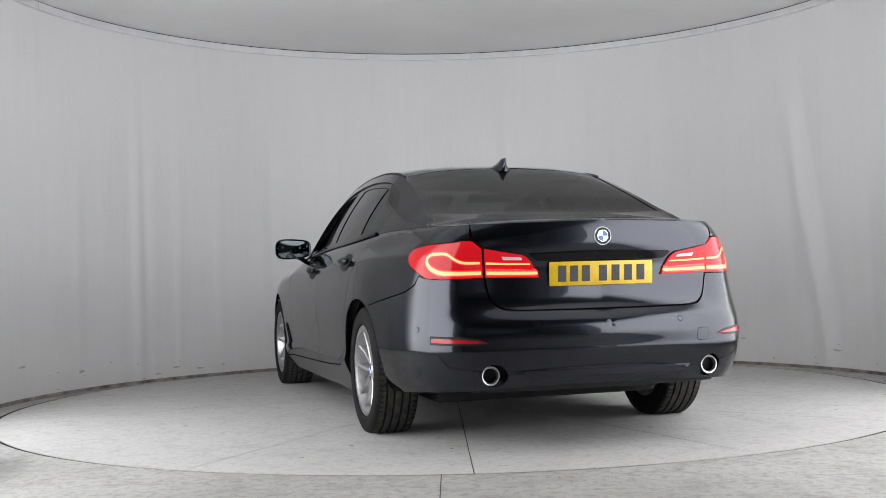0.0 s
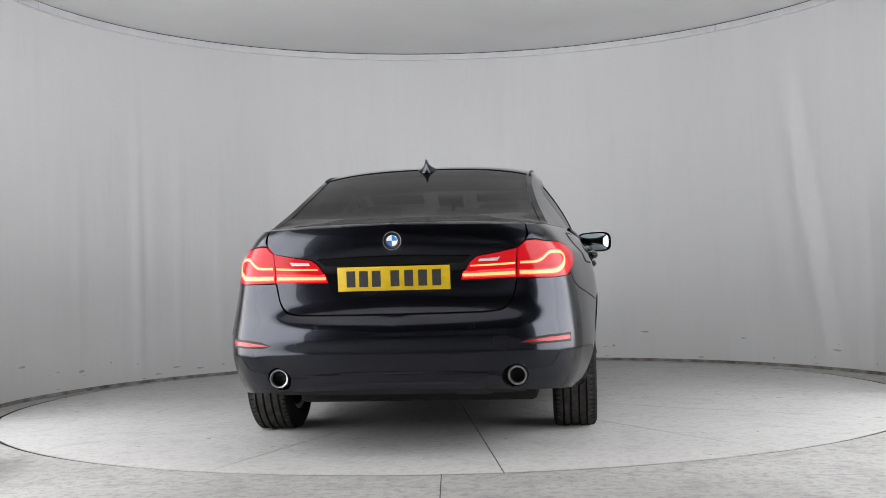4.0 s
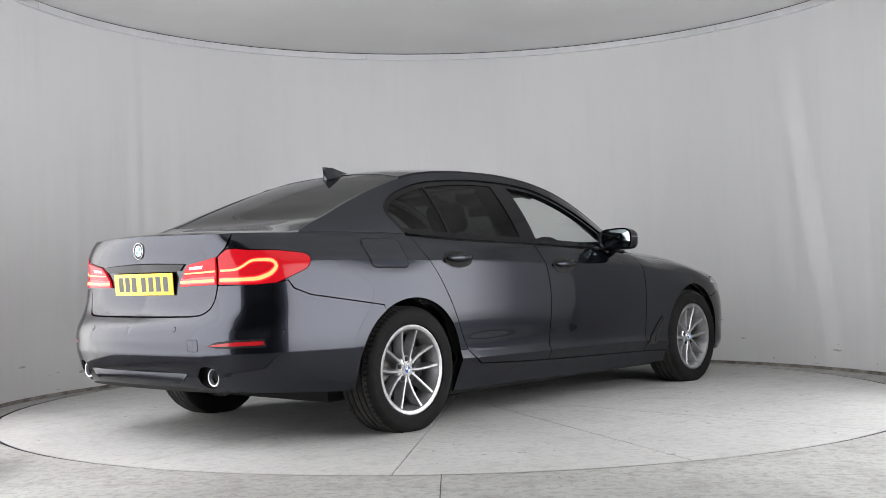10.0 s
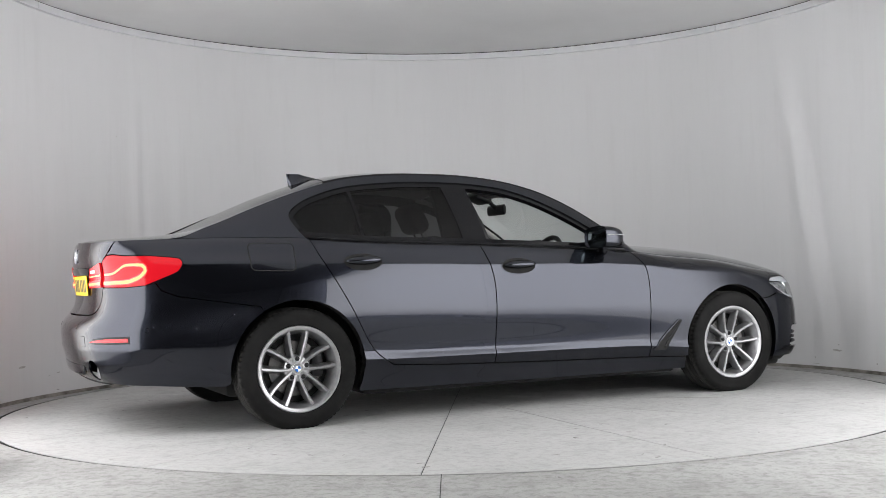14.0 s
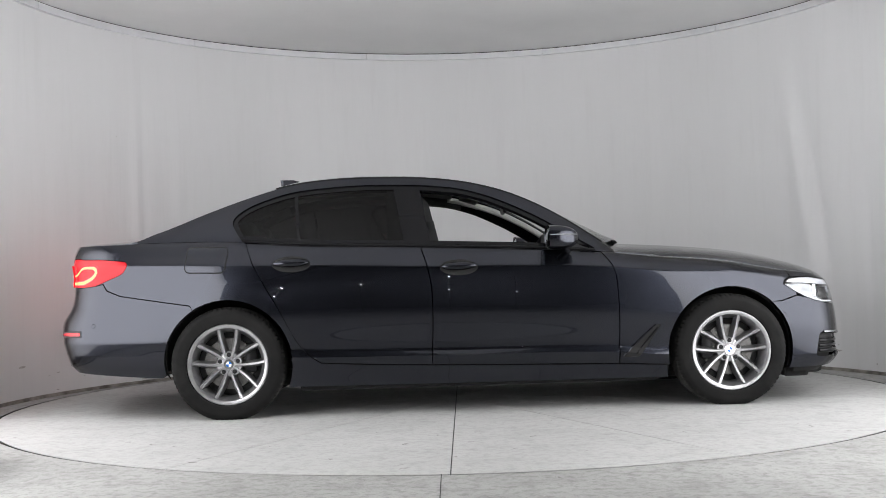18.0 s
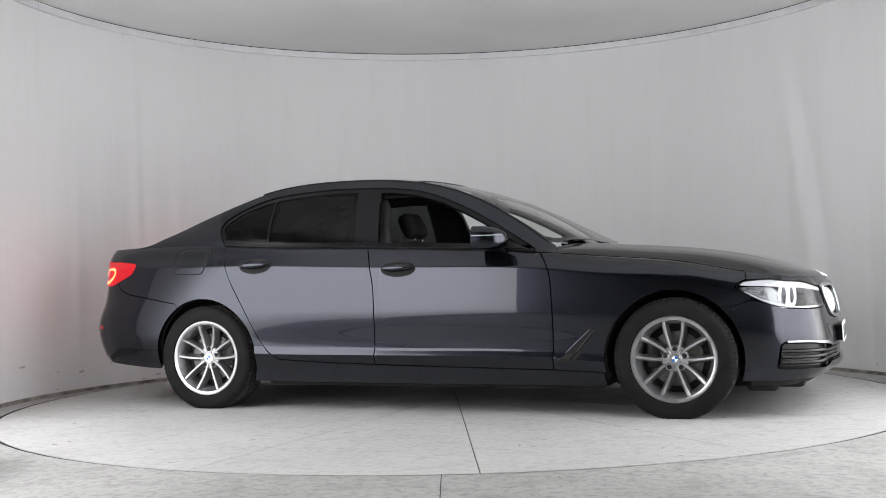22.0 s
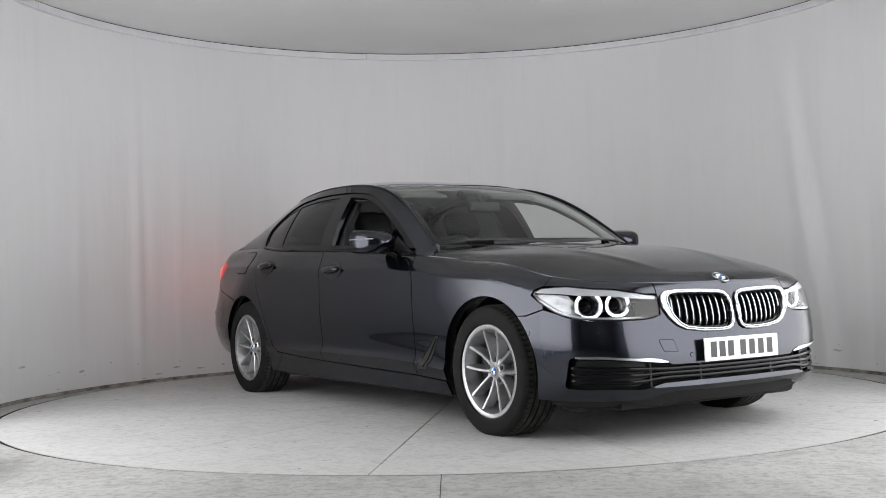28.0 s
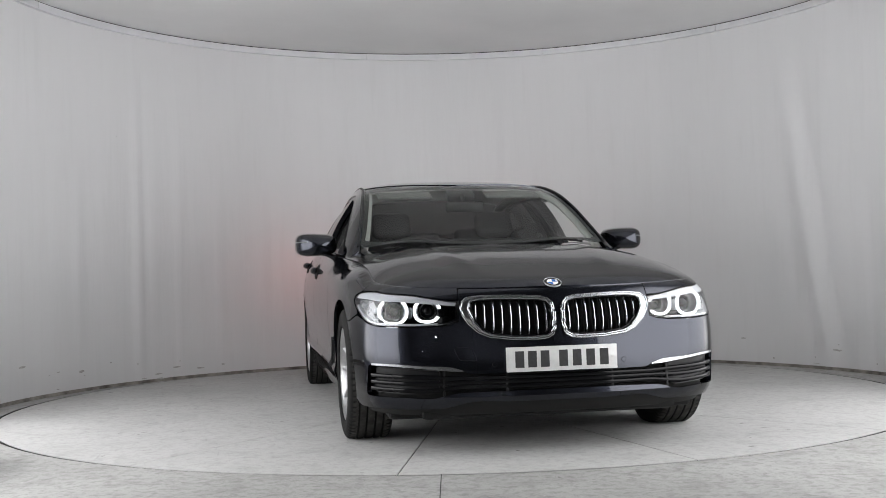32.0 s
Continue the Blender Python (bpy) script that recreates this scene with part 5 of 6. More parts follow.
    part("front_lip", sheet(lip, lower, out=-0.03, rim=0.05, both=True), VOID, car)
    plate("front_plate", PLATE_WHITE, pose(2.336, 0, 0.4255, 0, -2, 0), "white front plate with dark characters")
    part("plate_holder", box((0.03, 0.40, 0.09), (2.319, 0, 0.423), 0.006), BLACK, car)
    hook = rounded([(at_front(0.488), 0.483), (at_front(0.463), 0.429), (at_front(0.385), 0.424), (at_front(0.406), 0.482)], 0.010)
    part("tow_cover_gap", sheet(shrunk(densify(hook, 0.01), -0.0022), lower, out=0.0006, rim=0.001, mirror=True, edge=0.006), VOID, car)
    part("tow_cover", sheet(hook, lower, out=0.0014, rim=0.001, mirror=True, edge=0.006), PAINT, car)
    h0, h1 = (hood_at(np.array([x]), np.array([0.0]))[0] for x in (2.195, 2.235))
    slope = math.degrees(math.atan2(h0[2] - h1[2], h1[0] - h0[0]))
    roundel(0.041, "bonnet_badge", car, pose(2.215, 0, (h0[2] + h1[2]) / 2 + 0.003, 0, slope, 0) @ pose(0, 0, 0, 90, 0, 0) @ pose(0, 0, 0, 0, -90, 0))


front_end()

# ---- rear: lamps, plate, pipes ----


def rear_end():
    for mirror in (False, True):
        outer = [(at_rear(0.588), 0.795), (at_rear(0.70), 0.793), (at_rear(0.775), 0.792), (at_x(-2.30), 0.799)] + side(LAMP_SIDE) + [(at_rear(0.745), 0.960), (at_rear(0.69), 0.967), (at_rear(0.64), 0.964), (at_rear(0.592), 0.930)]
        lamp = part("tail_lamp", sheet(outer, lower, rim=0.02, mirror=mirror, gap=0.0015, out=0.001), RED, car, "lit red tail lamp wrapping the corner")
        inner = [(at_rear(0.578), 0.796), (at_rear(0.581), 0.928), (at_rear(0.50), 0.912), (at_rear(0.395), 0.895), (at_rear(0.362), 0.872), (at_rear(0.314), 0.790)]
        lid = part("tail_lamp_inner", sheet(rounded(inner, [0.0, 0.0, 0, 0.012, 0.02, 0.01]), lower, rim=0.014, mirror=mirror, out=0.012), RED, car, "lit red tail lamp on the boot lid")
        part("light_halo", sheet(band([(at_rear(0.330), 0.815), (at_rear(0.45), 0.817), (at_rear(0.572), 0.820)], [0.030, 0.032, 0.034]), lower, out=0.0128, rim=0.001, mirror=mirror, edge=0.01), RED_HALO, lid)
        part("light_bar", sheet(band([(at_rear(0.325), 0.812), (at_rear(0.45), 0.814), (at_rear(0.572), 0.817)], [0.013, 0.014, 0.015]), lower, out=0.0140, rim=0.001, mirror=mirror, edge=0.01), RED_GLOW, lid, "glowing red light bar")
        part("light_bar", sheet(band([(at_rear(0.362), 0.853), (at_rear(0.47), 0.856), (at_rear(0.574), 0.861)], [0.006, 0.008, 0.009]), lower, out=0.0138, rim=0.001, mirror=mirror, edge=0.01), RED_GLOW, lid)
        rev = [(at_rear(0.405), 0.884), (at_rear(0.40), 0.872), (at_rear(0.49), 0.874), (at_rear(0.50), 0.890)]
        part("reversing_lamp", sheet(rev, lower, out=0.0135, rim=0.002, mirror=mirror), PLATE_WHITE, lid, "clear reversing lamp")
        hook = [(at_rear(0.598), 0.818), (at_rear(0.70), 0.818), (at_rear(0.775), 0.821), (at_x(-2.37), 0.828), (at_x(-2.325), 0.848), (at_x(-2.298), 0.880), (at_x(-2.315), 0.906), (at_x(-2.365), 0.911), (at_rear(0.765), 0.908), (at_rear(0.745), 0.895), (at_rear(0.715), 0.875), (at_rear(0.68), 0.865), (at_rear(0.603), 0.863)]
        thick = [0.015, 0.016, 0.018, 0.019, 0.018, 0.017, 0.016, 0.013, 0.012, 0.011, 0.011, 0.010, 0.009]
        part("light_halo", sheet(band(hook, [w * 1.6 for w in thick]), lower, out=0.0018, rim=0.001, mirror=mirror, edge=0.01), RED_HALO, lamp)
        part("light_bar", sheet(band(hook, thick), lower, out=0.0030, rim=0.001, mirror=mirror, edge=0.01), RED_GLOW, lamp, "glowing hooked light bar")
        # reflector, sensors
        refl = [(at_rear(0.575), 0.506), (at_rear(0.62), 0.505), (at_rear(0.70), 0.505), (at_x(-2.375), 0.507), (at_x(-2.375), 0.527), (at_rear(0.70), 0.524), (at_rear(0.62), 0.515)]
        part("reflector_bed", sheet(shrunk(refl, -0.010), lower, out=0.0012, rim=0.002, mirror=mirror), BLACK, car)
        part("reflector", sheet(refl, lower, out=0.003, rim=0.003, mirror=mirror), RED_REFLECT, car, "red bumper reflector")
        for s, z in ((at_rear(0.36), 0.585), (at_x(-2.285), 0.565)):
            dot = [(s + 0.011 * math.cos(a), z + 0.011 * math.sin(a)) for a in np.linspace(0, 2 * math.pi, 16, endpoint=False)]
            part("parking_sensor_gap", sheet(shrunk(dot, -0.002), lower, out=0.0006, rim=0.002, mirror=mirror, edge=0.005), VOID, car)
            part("parking_sensor", sheet(dot, lower, out=0.0014, rim=0.003, mirror=mirror, edge=0.005), PAINT, car)
        # tail pipe
        sg = -1 if mirror else 1
        pipe = part("tail_pipe", lathe([(0.0325, -0.13), (0.033, -0.012), (0.0365, 0.003), (0.0425, 0.004), (0.0455, -0.006), (0.0455, -0.13)], 40, "x", True), SATIN, car, "round chrome tail pipe", pose(-2.490, sg * 0.552, 0.354, 0, 0, 180))
        part("pipe_bore", lathe([(0.0001, -0.06), (0.0327, -0.06), (0.0327, -0.014)], 32, "x"), VOID, pipe)
        part("pipe_recess", lathe([(0.0001, -0.10), (0.060, -0.10), (0.060, -0.03)], 32, "x"), VOID, car, "", pose(-2.46, sg * 0.552, 0.352, 0, 0, 180))
    panel = rounded([(LENGTH, 0.372), (at_rear(0.43), 0.372), (at_rear(0.37), 0.318), (LENGTH, 0.316)], [0, 0.02, 0.02, 0])
    part("valance_panel", sheet(panel, lambda u, v, d=0.0: lower(u, v, 0.002 + d + 0.013 * np.clip((0.372 - np.asarray(v)) / 0.05, 0, 1)), both=True, rim=0.03), PAINT, car)
    edge = [(LENGTH, 0.303), (at_rear(0.3), 0.301), (at_rear(0.62), 0.291), (at_rear(0.62), 0.276), (LENGTH, 0.276)]
    part("bumper_underside", sheet(edge, lower, both=True, out=-0.005, rim=0.05), VOID, car, "black unpainted lower bumper edge")
    plate("rear_plate", YELLOW, pose(-2.505, 0, 0.8055, 0, 4, 180), "yellow rear plate with dark characters")
    # the dark recess above the plate, its shade drawn as a black strip
    grip = [(at_rear(0.325), 0.868), (at_rear(0.365), 0.898), (at_rear(0.12), 0.905), (LENGTH, 0.906), (LENGTH, 0.866)]
    part("plate_recess_strip", sheet(grip, lower, both=True, out=0.010, rim=0.012), GLOSS_BLACK, car, "gloss black strip in place of the shaded recess over the plate")
    roundel(0.041, "boot_badge", car, pose(float(lower(np.array([LENGTH]), np.array([0.976]))[0][0]) - 0.003, 0, 0.976, 0, 0, 90))
    hook = rounded([(at_rear(0.515), 0.535), (at_rear(0.515), 0.480), (at_rear(0.455), 0.480), (at_rear(0.455), 0.535)], 0.01)
    part("tow_cover_gap", sheet(shrunk(densify(hook, 0.01), -0.0022), lower, out=0.0006, rim=0.001, mirror=True, edge=0.006), VOID, car)
    part("tow_cover", sheet(hook, lower, out=0.0014, rim=0.001, mirror=True, edge=0.006), PAINT, car)


rear_end()

# ---- sides: handles, mirrors, vents, flap ----


def ellipse(x, z, rx, rz, n=32, power=2.3):
    out = []
    for k in range(n):
        a = 2 * math.pi * k / n
        c, s = math.cos(a), math.sin(a)
        out.append((at_x(x) - rx * math.copysign(abs(c) ** (2 / power), c), z + rz * math.copysign(abs(s) ** (2 / power), s)))
    return out


def fittings():
    for mirror in (False, True):
        sg = -1 if mirror else 1
        for x, z in ((-1.105, 0.899), (-0.120, 0.856)):
            part("handle_rim", sheet(ellipse(x, z, 0.117, 0.052, power=2.0), lower, out=0.0020, rim=0.006, mirror=mirror, edge=0.008, du=0.012, dv=0.008, creases=CREASES), PAINT, car)
            # shade of the handle's hollow, put in as a black oval on the skin
            part("handle_recess_shade", sheet(ellipse(x, z, 0.112, 0.047, power=2.0), lower, out=0.0040, rim=0.008, mirror=mirror, edge=0.008, du=0.012, dv=0.008, creases=CREASES), VOID, car)
            y = float(lower(np.array([at_x(x)]), np.array([z]))[0][1])
            grip = bmesh.new()
            bmesh.ops.create_uvsphere(grip, u_segments=28, v_segments=14, radius=1)
            bmesh.ops.scale(grip, vec=(0.106, 0.030, 0.025), verts=grip.verts)
            part("door_handle", grip, PAINT, car, "dark grey pull handle", pose(x, sg * (y + 0.016), z + 0.008, sg * -12, -1.5, 0))
        # side vent on the wing
        vent = [(1.066, 0.487), (1.034, 0.487), (0.955, 0.420), (0.838, 0.308), (0.848, 0.299), (0.932, 0.303), (0.990, 0.372)]
        part("wing_vent", sheet(rounded(side(vent), 0.008), lower, out=0.003, rim=0.008, mirror=mirror, du=0.012, dv=0.01, creases=CREASES), VOID, car, "black side vent")
        part("vent_rim", line_on(densify(side(vent[1:4]), 0.02), 0.0035, 0.004, mirror), PAINT, car)
        part("vent_blade", line_on(side([(1.044, 0.470), (0.985, 0.400), (0.915, 0.318)]), 0.0045, 0.004, mirror), GLOSS_BLACK, car)
        # door mirror: rounded shell, bright line, glass, foot
        bm = bmesh.new()
        rows = []
        for i in range(15):
            f = i / 14
            x = 0.585 - 0.185 * f
            k = math.sqrt(max(0.0, 1 - (1 - min(1, f * 1.18)) ** 2.6))
            hy, hz = 0.122 * k + 0.002, 0.072 * k + 0.002
            cy, cz = 0.968 - 0.01 * (1 - f), 1.018 - 0.008 * (1 - f)
            ring = []
            for q in range(28):
                a = 2 * math.pi * q / 28
                c, s = math.cos(a), math.sin(a)
                py = math.copysign(abs(c) ** 0.55, c)
                pz = math.copysign(abs(s) ** 0.60, s)
                taper = 1 - 0.16 * (0.5 - 0.5 * py)
                ring.append(bm.verts.new((x, sg * (cy + hy * py), cz + hz * pz * taper)))
            rows.append(ring)
        for a, b in zip(rows, rows[1:]):
            for q in range(28):
                bm.faces.new((a[q], a[(q + 1) % 28], b[(q + 1) % 28], b[q]))
        bm.faces.new(rows[0])
        inner = [bm.verts.new((v.co.x + 0.012, v.co.y + (sg * 0.968 - v.co.y) * 0.10, v.co.z + (1.018 - v.co.z) * 0.12)) for v in rows[-1]]
        for q in range(28):
            bm.faces.new((rows[-1][q], rows[-1][(q + 1) % 28], inner[(q + 1) % 28], inner[q]))
        bmesh.ops.recalc_face_normals(bm, faces=bm.faces)
        shellm = part("door_mirror", bm, PAINT, car, "dark grey door mirror with a thin bright line")
        gv, gf = [(0.395, sg * 0.968, 1.018)], []
        for j in range(1, 7):
            for q in range(28):
                a = 2 * math.pi * q / 28
                c, s = math.cos(a), math.sin(a)
                py, pz = math.copysign(abs(c) ** 0.55, c) * j / 6, math.copysign(abs(s) ** 0.60, s) * j / 6
                gv.append((0.395 + 0.014 * (j / 6) ** 2, sg * (0.968 + 0.106 * py), 1.018 + 0.064 * pz * (1 - 0.16 * (0.5 - 0.5 * py))))
        for q in range(28):
            gf.append((0, 1 + q, 1 + (q + 1) % 28))
            for j in range(5):
                gf.append((1 + 28 * j + q, 1 + 28 * (j + 1) + q, 1 + 28 * (j + 1) + (q + 1) % 28, 1 + 28 * j + (q + 1) % 28))
        part_mesh("mirror_glass", mesh_from("mirror_glass", gv, gf, MIRROR), shellm, "silvered mirror glass")
        line = []
        for f in np.linspace(0.10, 0.98, 16):
            x = 0.585 - 0.185 * f
            k = math.sqrt(max(0.0, 1 - (1 - min(1, f * 1.18)) ** 2.6))
            line.append((x, sg * (0.968 - 0.01 * (1 - f) + 0.1195 * k + 0.003), 1.030))
        part("mirror_line", tube(line, 0.003, 6), SATIN, shellm, "thin bright indicator line")
        foot = tube([(0.53, sg * 0.845, 0.925), (0.52, sg * 0.872, 0.938), (0.505, sg * 0.905, 0.955), (0.49, sg * 0.94, 0.968)], [0.030, 0.026, 0.024, 0.03], 12, False, 0.6)
        part("mirror_foot", foot, GLOSS_BLACK, shellm)
        tri = [(0.665, 0.953), (0.56, 0.998), (0.455, 1.052), (0.47, 0.952)]
        part("mirror_triangle", sheet(tri, upper, out=-0.004, rim=0.01, mirror=mirror), BLACK, car)
        # roof moulding
        pts = [(x, sg * (float(rail_y(x)) - 0.012), float(rail_z(x)) + 0.006) for x in np.linspace(0.76, -1.22, 60)]
        part("roof_moulding", tube(pts, 0.006, 6), BLACK, car)
    flap = rounded(side([(-1.735, 0.868), (-1.742, 1.013), (-1.490, 1.009), (-1.500, 0.862)]), 0.028)
    part("fuel_flap_gap", sheet(shrunk(densify(flap, 0.01), -0.006), lower, out=0.0022, rim=0.001, mirror=True, du=0.015, dv=0.01, creases=CREASES), VOID, car)
    part("fuel_flap", sheet(flap, lower, out=0.0036, rim=0.001, mirror=True, du=0.015, dv=0.01, creases=CREASES), PAINT, car, "fuel filler flap")
    # aerial fin
    bm = bmesh.new()
    rows = []
    for i in range(9):
        f = i / 8
        x0, x1 = -1.03 - 0.140 * f ** 1.25, -1.245 - 0.012 * f
        ring = []
        for q in range(20):
            a = 2 * math.pi * q / 20
            x = (x0 + x1) / 2 + (x0 - x1) / 2 * math.cos(a)
            y = (0.046 * (1 - f) ** 2.2 + 0.014 * (1 - f) + 0.005) * math.sin(a) * (1 if math.cos(a) < 0 else 0.8)
            z = float(MID_Z(x)) - 0.006 + (1.480 - float(MID_Z(x))) * f
            ring.append(bm.verts.new((x, y, z)))
        rows.append(ring)
    for a, b in zip(rows, rows[1:]):
        for q in range(20):
            bm.faces.new((a[q], a[(q + 1) % 20], b[(q + 1) % 20], b[q]))
    bm.faces.new(rows[-1])
    bmesh.ops.recalc_face_normals(bm, faces=bm.faces)
    part("aerial_fin", bm, PAINT, car, "dark shark-fin roof aerial")
    # cowl and wipers
    part("cowl", box((0.22, 1.30, 0.02), (0.90, 0, 0.930), 0.005, rot=pose(0, 0, 0, 0, 8, 0)), BLACK, car)
    for y0, y1 in ((-0.55, 0.05), (0.02, 0.58)):
        pts = [(float(0.90 - 0.14 * abs(y) ** 2), y, float(over(np.array([0.90 - 0.14 * abs(y) ** 2]), np.array([y]))[0][2]) - 0.014) for y in np.linspace(y0, y1, 14)]
        part("wiper", tube(pts, 0.007, 6), BLACK, car)


fittings()

# ---- cabin interior ----


def pad(size, at, bevel, rot=None):
    return box(size, at, bevel, 4, rot)


def seat(x, y, back=True):
    s = part("front_seat", pad((0.52, 0.50, 0.17), (0, 0, 0.0), 0.06), DARK_FABRIC, car, "black leather front seat", pose(x, y, 0.50, 0, -6, 0))
    lean = pose(-0.24, 0, 0.02, 0, -20, 0)
    part("seat_back", pad((0.15, 0.50, 0.62), (0, 0, 0.30), 0.065), DARK_FABRIC, s, "", lean)
    part("headrest", pad((0.11, 0.27, 0.19), (0.02, 0, 0.735), 0.05), DARK_FABRIC, s, "", lean)
    for dy in (0.06, -0.06):
        part("headrest_post", lathe([(0.007, 0), (0.007, 0.10)], 10, "z"), CHROME, s, "", lean @ pose(0.015, dy, 0.58))


def interior():
    part("cabin_floor", box((2.5, 1.5, 0.05), (-0.35, 0, 0.30), 0.01), VOID, car)
    for y in (0.37, -0.37):
        seat(-0.02, y)
    part("rear_bench", pad((0.50, 1.25, 0.18), (-0.95, 0, 0.50), 0.06), DARK_FABRIC, car, "black leather rear bench")
    part("rear_backrest", pad((0.16, 1.28, 0.58), (-1.28, 0, 0.80), 0.06, pose(0, 0, 0, 0, -24, 0)), DARK_FABRIC, car)
    for y in (0.38, 0.0, -0.38):
        part("rear_headrest", pad((0.10, 0.26, 0.15), (-1.42, y, 1.10 - (0.03 if y == 0 else 0)), 0.045, pose(0, 0, 0, 0, -12, 0)), DARK_FABRIC, car)
    part("parcel_shelf", box((0.42, 1.25, 0.03), (-1.64, 0, 1.035), 0.01), PLASTIC, car)
    part("dashboard", pad((0.42, 1.42, 0.20), (0.66, 0, 0.845), 0.07, pose(0, 0, 0, 0, 6, 0)), PLASTIC, car, "dark soft dashboard")
    part("instrument_hood", pad((0.22, 0.40, 0.07), (0.52, -0.37, 0.955), 0.03), PLASTIC, car)
    part("centre_screen", box((0.015, 0.26, 0.10), (0.50, 0.0, 0.985), 0.006), GLOSS_BLACK, car)
    part("centre_console", pad((0.9, 0.24, 0.30), (0.05, 0, 0.48), 0.04), PLASTIC, car)
    ring = [(0.0, 0.182 * math.sin(a), 0.182 * math.cos(a)) for a in np.linspace(0, 2 * math.pi, 40, endpoint=False)]
    wheel = part("steering_wheel", tube(ring, 0.016, 10, True, 1.0, (1, 0, 0)), DARK_FABRIC, car, "black leather steering wheel", pose(0.38, -0.37, 0.875, 0, 24, 0))
    part("wheel_boss", pad((0.05, 0.15, 0.11), (0.02, 0, -0.01), 0.02), PLASTIC, wheel)
    for a in (90, -90, 180):
        part("wheel_spoke", pad((0.02, 0.035, 0.13), (0.015, 0, 0.11), 0.008), PLASTIC, wheel, "", pose(0, 0, 0, a, 0, 0))
    part("steering_column", lathe([(0.04, 0), (0.05, 0.22)], 16, "x"), PLASTIC, car, "", pose(0.40, -0.37, 0.87, 0, 20, 0))
    mir = part("rear_view_mirror", pad((0.03, 0.25, 0.07), (0.235, 0, 1.245), 0.02), BLACK, car)
    part("mirror_stem", tube([(0.245, 0, 1.25), (0.20, 0, 1.285), (0.16, 0, 1.325)], 0.015, 8), BLACK, mir)
    part("sensor_box", pad((0.12, 0.18, 0.05), (0.10, 0, 1.325), 0.018, pose(0, 0, 0, 0, 22, 0)), BLACK, mir)
    liner = [(-0.08, 0.0)] + [(x, float(rail_y(x)) - 0.04) for x in np.linspace(-0.10, -1.20, 24)] + [(-1.16, 0.0)]
    part("headliner", sheet(liner, over, both=True, out=-0.035, rim=0.01), LINER, car, "pale grey cloth headlining")
    for sgn in (1, -1):
        part("sun_visor", pad((0.13, 0.36, 0.02), (0.02, sgn * 0.36, 1.335), 0.008, pose(0, 0, 0, 0, 18, 0)), VISOR, car, "grey cloth sun visor")
    for mirror in (False, True):
        sg = -1 if mirror else 1
        card = belt(0.70, -1.30, 24, 0.004) + side([(-1.10, 0.45), (-1.0, 0.32), (0.75, 0.30)])
        part("door_card", sheet(card, lower, out=-0.10, rim=0.02, mirror=mirror), PLASTIC, car, "dark door lining")
        part("door_top", sheet([(x, float(EDGE_Y(x)) - 0.004) for x in np.linspace(0.68, -1.30, 20)] + [(x, float(EDGE_Y(x)) - 0.11) for x in np.linspace(-1.30, 0.68, 20)],
                               lambda x, y, d=0.0: np.stack([x, y, EDGE_Z(x) - 0.002 + d], 1), rim=0.02, mirror=mirror), PLASTIC, car)
        post = rounded([(-0.54, 0.985), (-0.215, 0.985), (-0.255, 1.14), (-0.285, 1.285), (-0.33, 1.345), (-0.54, 1.36)], [0, 0, 0.1, 0.05, 0.03, 0])
        part("centre_pillar", sheet(post, upper, out=-0.062, rim=0.03, mirror=mirror), DARK_FABRIC, car, "dark pillar lining")
        part("belt_guide", box((0.05, 0.02, 0.13), (0, 0, 0), 0.008), BLACK, car, "", pose(-0.27, sg * 0.745, 1.08, sg * 20, -12, 0))
        apost = tube([(x, sg * (float(rail_y(x)) - 0.048), float(rail_z(x)) - 0.036) for x in np.linspace(0.74, -0.12, 14)], 0.022, 8)
        part("pillar_lining", apost, LINER, car)
        rail_in = tube([(x, sg * (float(rail_y(x)) - 0.025), float(rail_z(x)) - 0.055) for x in np.linspace(-0.02, -1.25, 14)], 0.034, 8)
        part("roof_lining_edge", rail_in, PLASTIC, car)
        cpost = [(x, float(rail_z(x)) - 0.02) for x in np.linspace(-1.35, -1.95, 10)] + [(-1.95, 1.06), (-1.50, 1.05), (-1.52, 1.16), (-1.46, 1.24)]
        part("rear_pillar_lining", sheet(cpost, upper, out=-0.04, rim=0, mirror=mirror), PLASTIC, car)


interior()

# ---- floor details ----


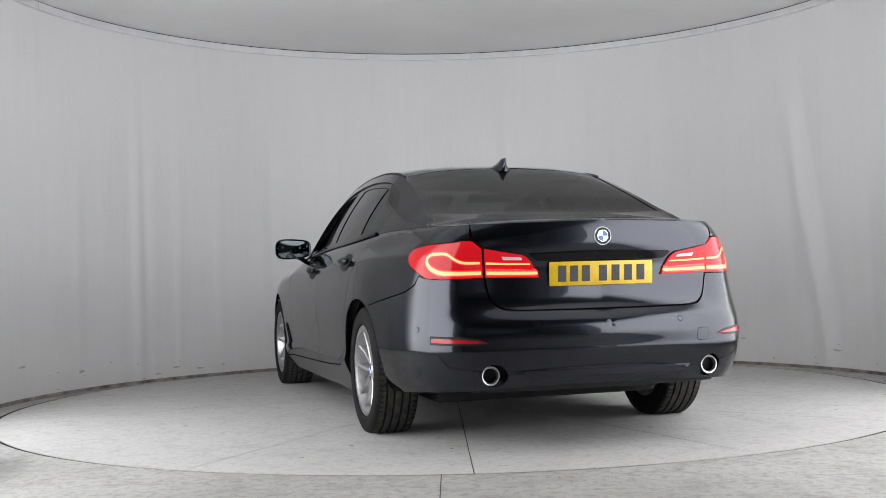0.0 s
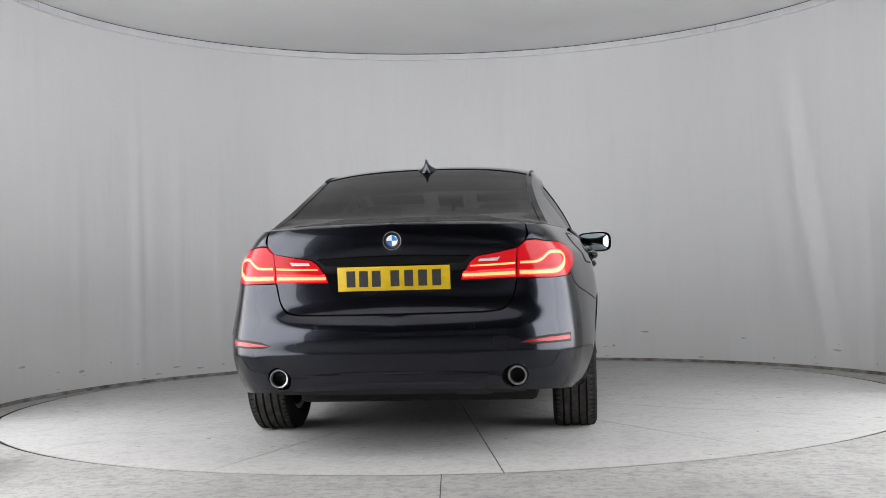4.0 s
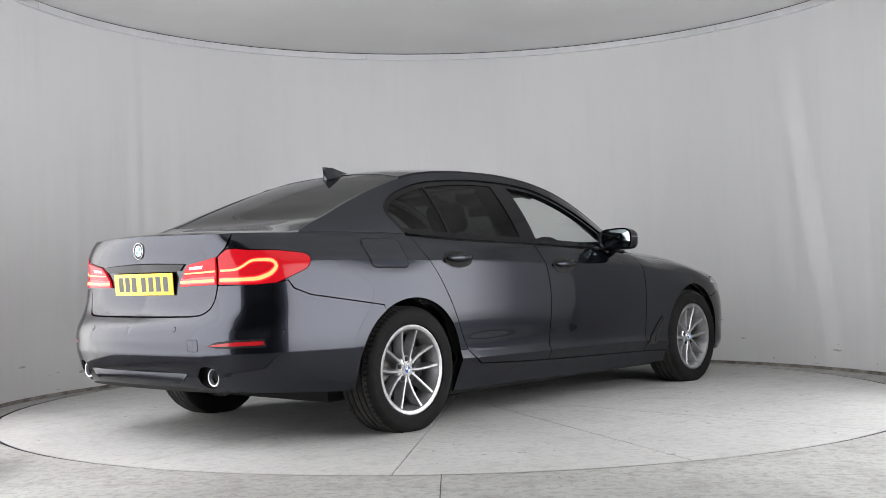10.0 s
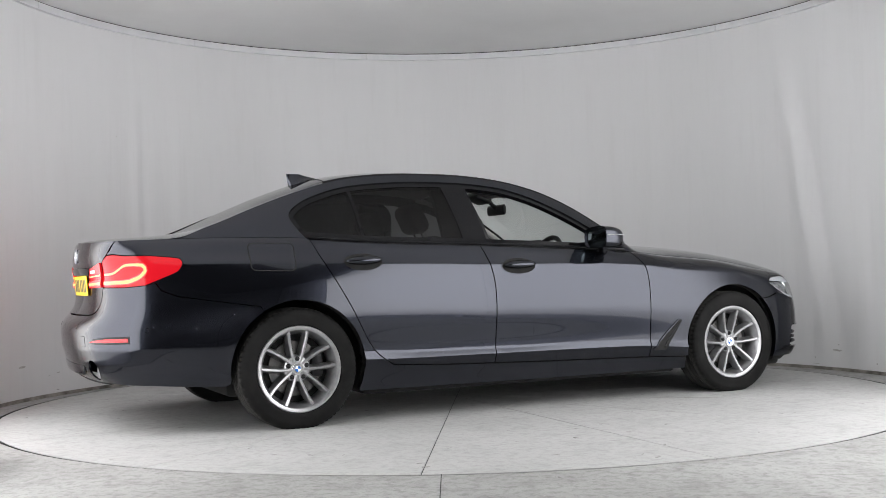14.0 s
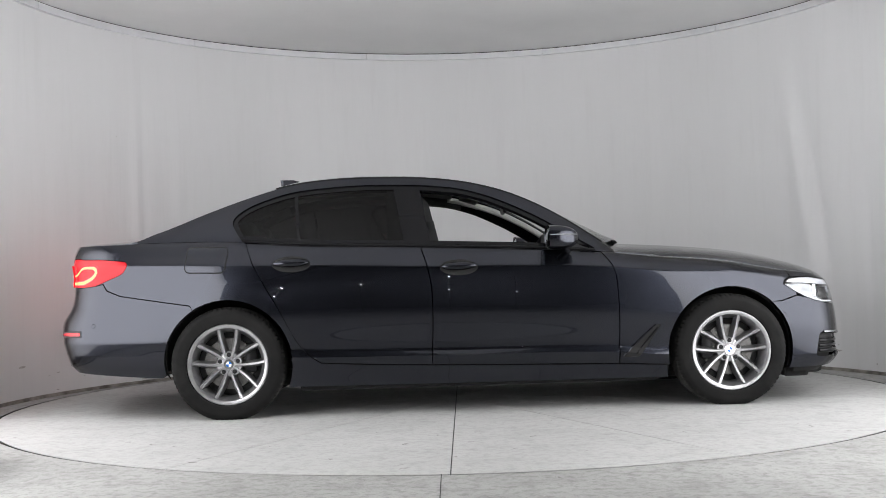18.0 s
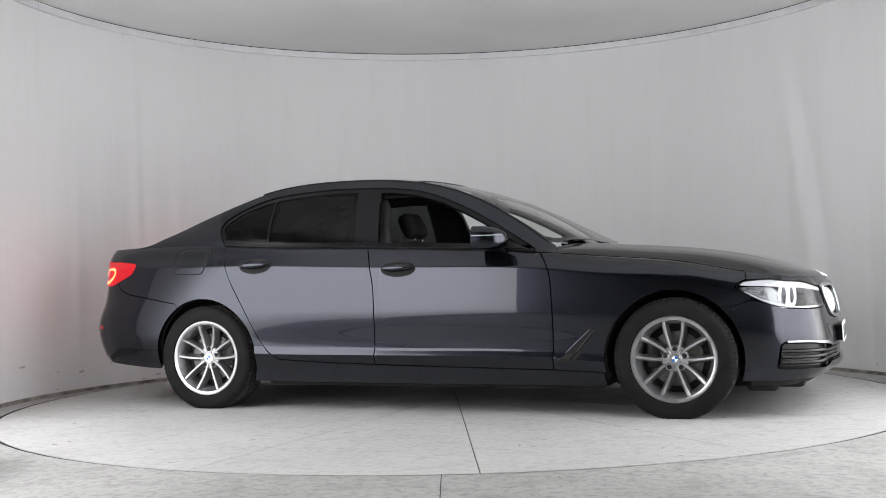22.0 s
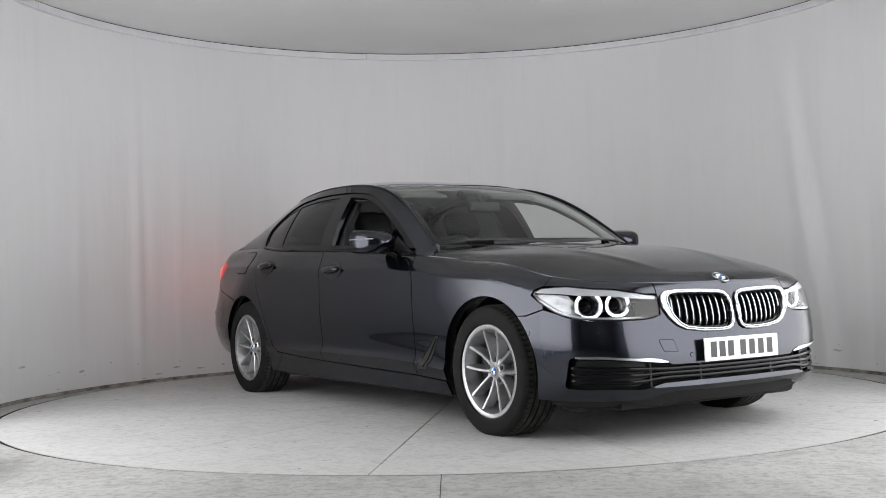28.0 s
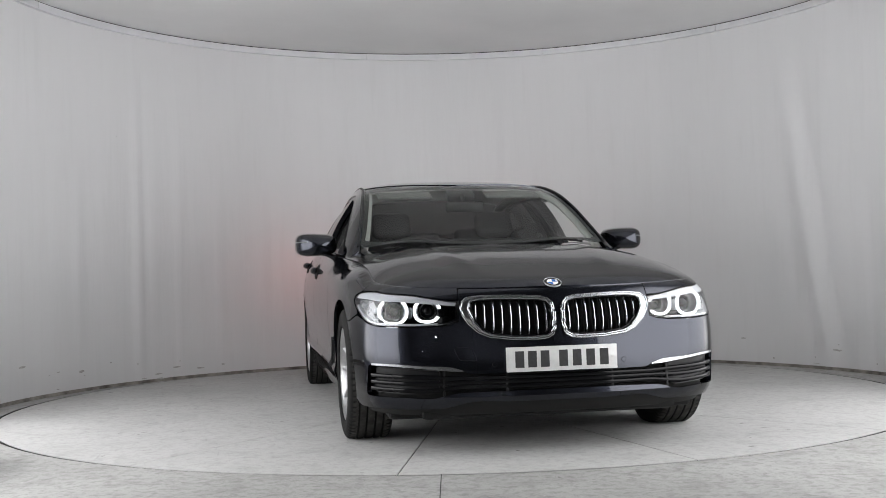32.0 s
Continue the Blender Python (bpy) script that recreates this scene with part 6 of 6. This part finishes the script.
def floor_details():
    """Joints of the fixed floor, scuffs and chips."""
    rng = random.Random(11)
    tagged(new("floor_joint", mesh_from("floor_joint", [(-0.072, -2.89, 0.0012), (-0.068, -2.89, 0.0012), (-0.068, -8.0, 0.0012), (-0.072, -8.0, 0.0012)], [(0, 3, 2, 1)], GROOVE, smooth=False)), "thin dark joint between floor slabs", "joint", kind="structure")

    def blots(name, count, place, mat, size):
        verts, faces = [], []
        for _ in range(count):
            x, y = place()
            a, l, w = rng.uniform(0, math.pi), rng.uniform(*size), rng.uniform(0.15, 0.6)
            n = rng.randint(6, 10)
            s = len(verts)
            for k in range(n):
                t = 2 * math.pi * k / n
                r = l * rng.uniform(0.55, 1.1)
                u, v = r * math.cos(t), r * w * math.sin(t)
                verts.append((x + u * math.cos(a) - v * math.sin(a), y + u * math.sin(a) + v * math.cos(a), 0.0012))
            faces.append(tuple(range(s, s + n)))
        return mesh_from(name, verts, faces, mat, smooth=False)

    def ring_place():
        while True:
            x, y = rng.uniform(-2.6, 2.6), rng.uniform(-3.9, -2.2)
            if math.hypot(x, y) > TABLE_R + 0.05:
                return x, y

    def disc_place():
        while True:
            x, y = rng.uniform(-2.8, 2.8), rng.uniform(-2.8, 2.8)
            if math.hypot(x, y) < TABLE_R - 0.05:
                return x, y
    tagged(new("floor_chips", blots("floor_chips", 170, ring_place, STAIN, (0.004, 0.016))), "dark chips and scuffs on the painted floor", "scuffs", kind="stuff")
    # a broken row of chips in front of the turntable
    row = iter([(x, -2.99 - 0.055 * x + rng.uniform(-0.01, 0.01)) for x in [rng.uniform(-1.3, 1.3) for _ in range(40)]])
    tagged(new("floor_chip_row", blots("floor_chip_row", 40, lambda: next(row), STAIN, (0.005, 0.022))), "broken row of worn chips along the floor", "scuffs", kind="stuff")
    # smudges and marks low on the cloth, and one small dark mark higher up
    verts, faces = [], []

    def mark(a, z, l, h, n=9):
        s = len(verts)
        for k in range(n):
            t = 2 * math.pi * k / n
            q = rng.uniform(0.55, 1.1)
            b = a + l * q * math.cos(t) / ROOM_R
            r = ROOM_R - 0.022
            verts.append((ROOM_X + r * math.sin(b), ROOM_Y - r * math.cos(b), max(0.002, z + h * q * math.sin(t))))
        faces.append(tuple(range(s, s + n)))
    for _ in range(46):
        mark(radians(rng.uniform(100, 262)), abs(rng.gauss(0, 0.12)) + 0.012, rng.uniform(0.006, 0.05), rng.uniform(0.003, 0.012))
    tagged(new("wall_marks", mesh_from("wall_marks", verts, faces, WALL_SCUFF, smooth=False)), "faint smudges low on the cloth wall", "scuffs", kind="stuff")
    verts, faces = [], []
    mark(radians(239.9), 1.981, 0.009, 0.003)
    tagged(new("wall_spot", mesh_from("wall_spot", verts, faces, STAIN, smooth=False)), "small dark mark on the pale cloth wall", "mark", kind="stuff")
    tagged(part_mesh("table_chips", blots("table_chips", 190, disc_place, STAIN, (0.005, 0.032)), table, "dark scuffs on the turntable"), kind="stuff")


floor_details()


def motions():
    turn = [(t, pose(0, 0, 0, 0, 0, TURN_START + TURN_RATE * t)) for t in range(33)]
    walk(table, turn)
    walk(car, [(t, m @ pose(CAR_X, CAR_Y, 0.0)) for t, m in turn])


motions()
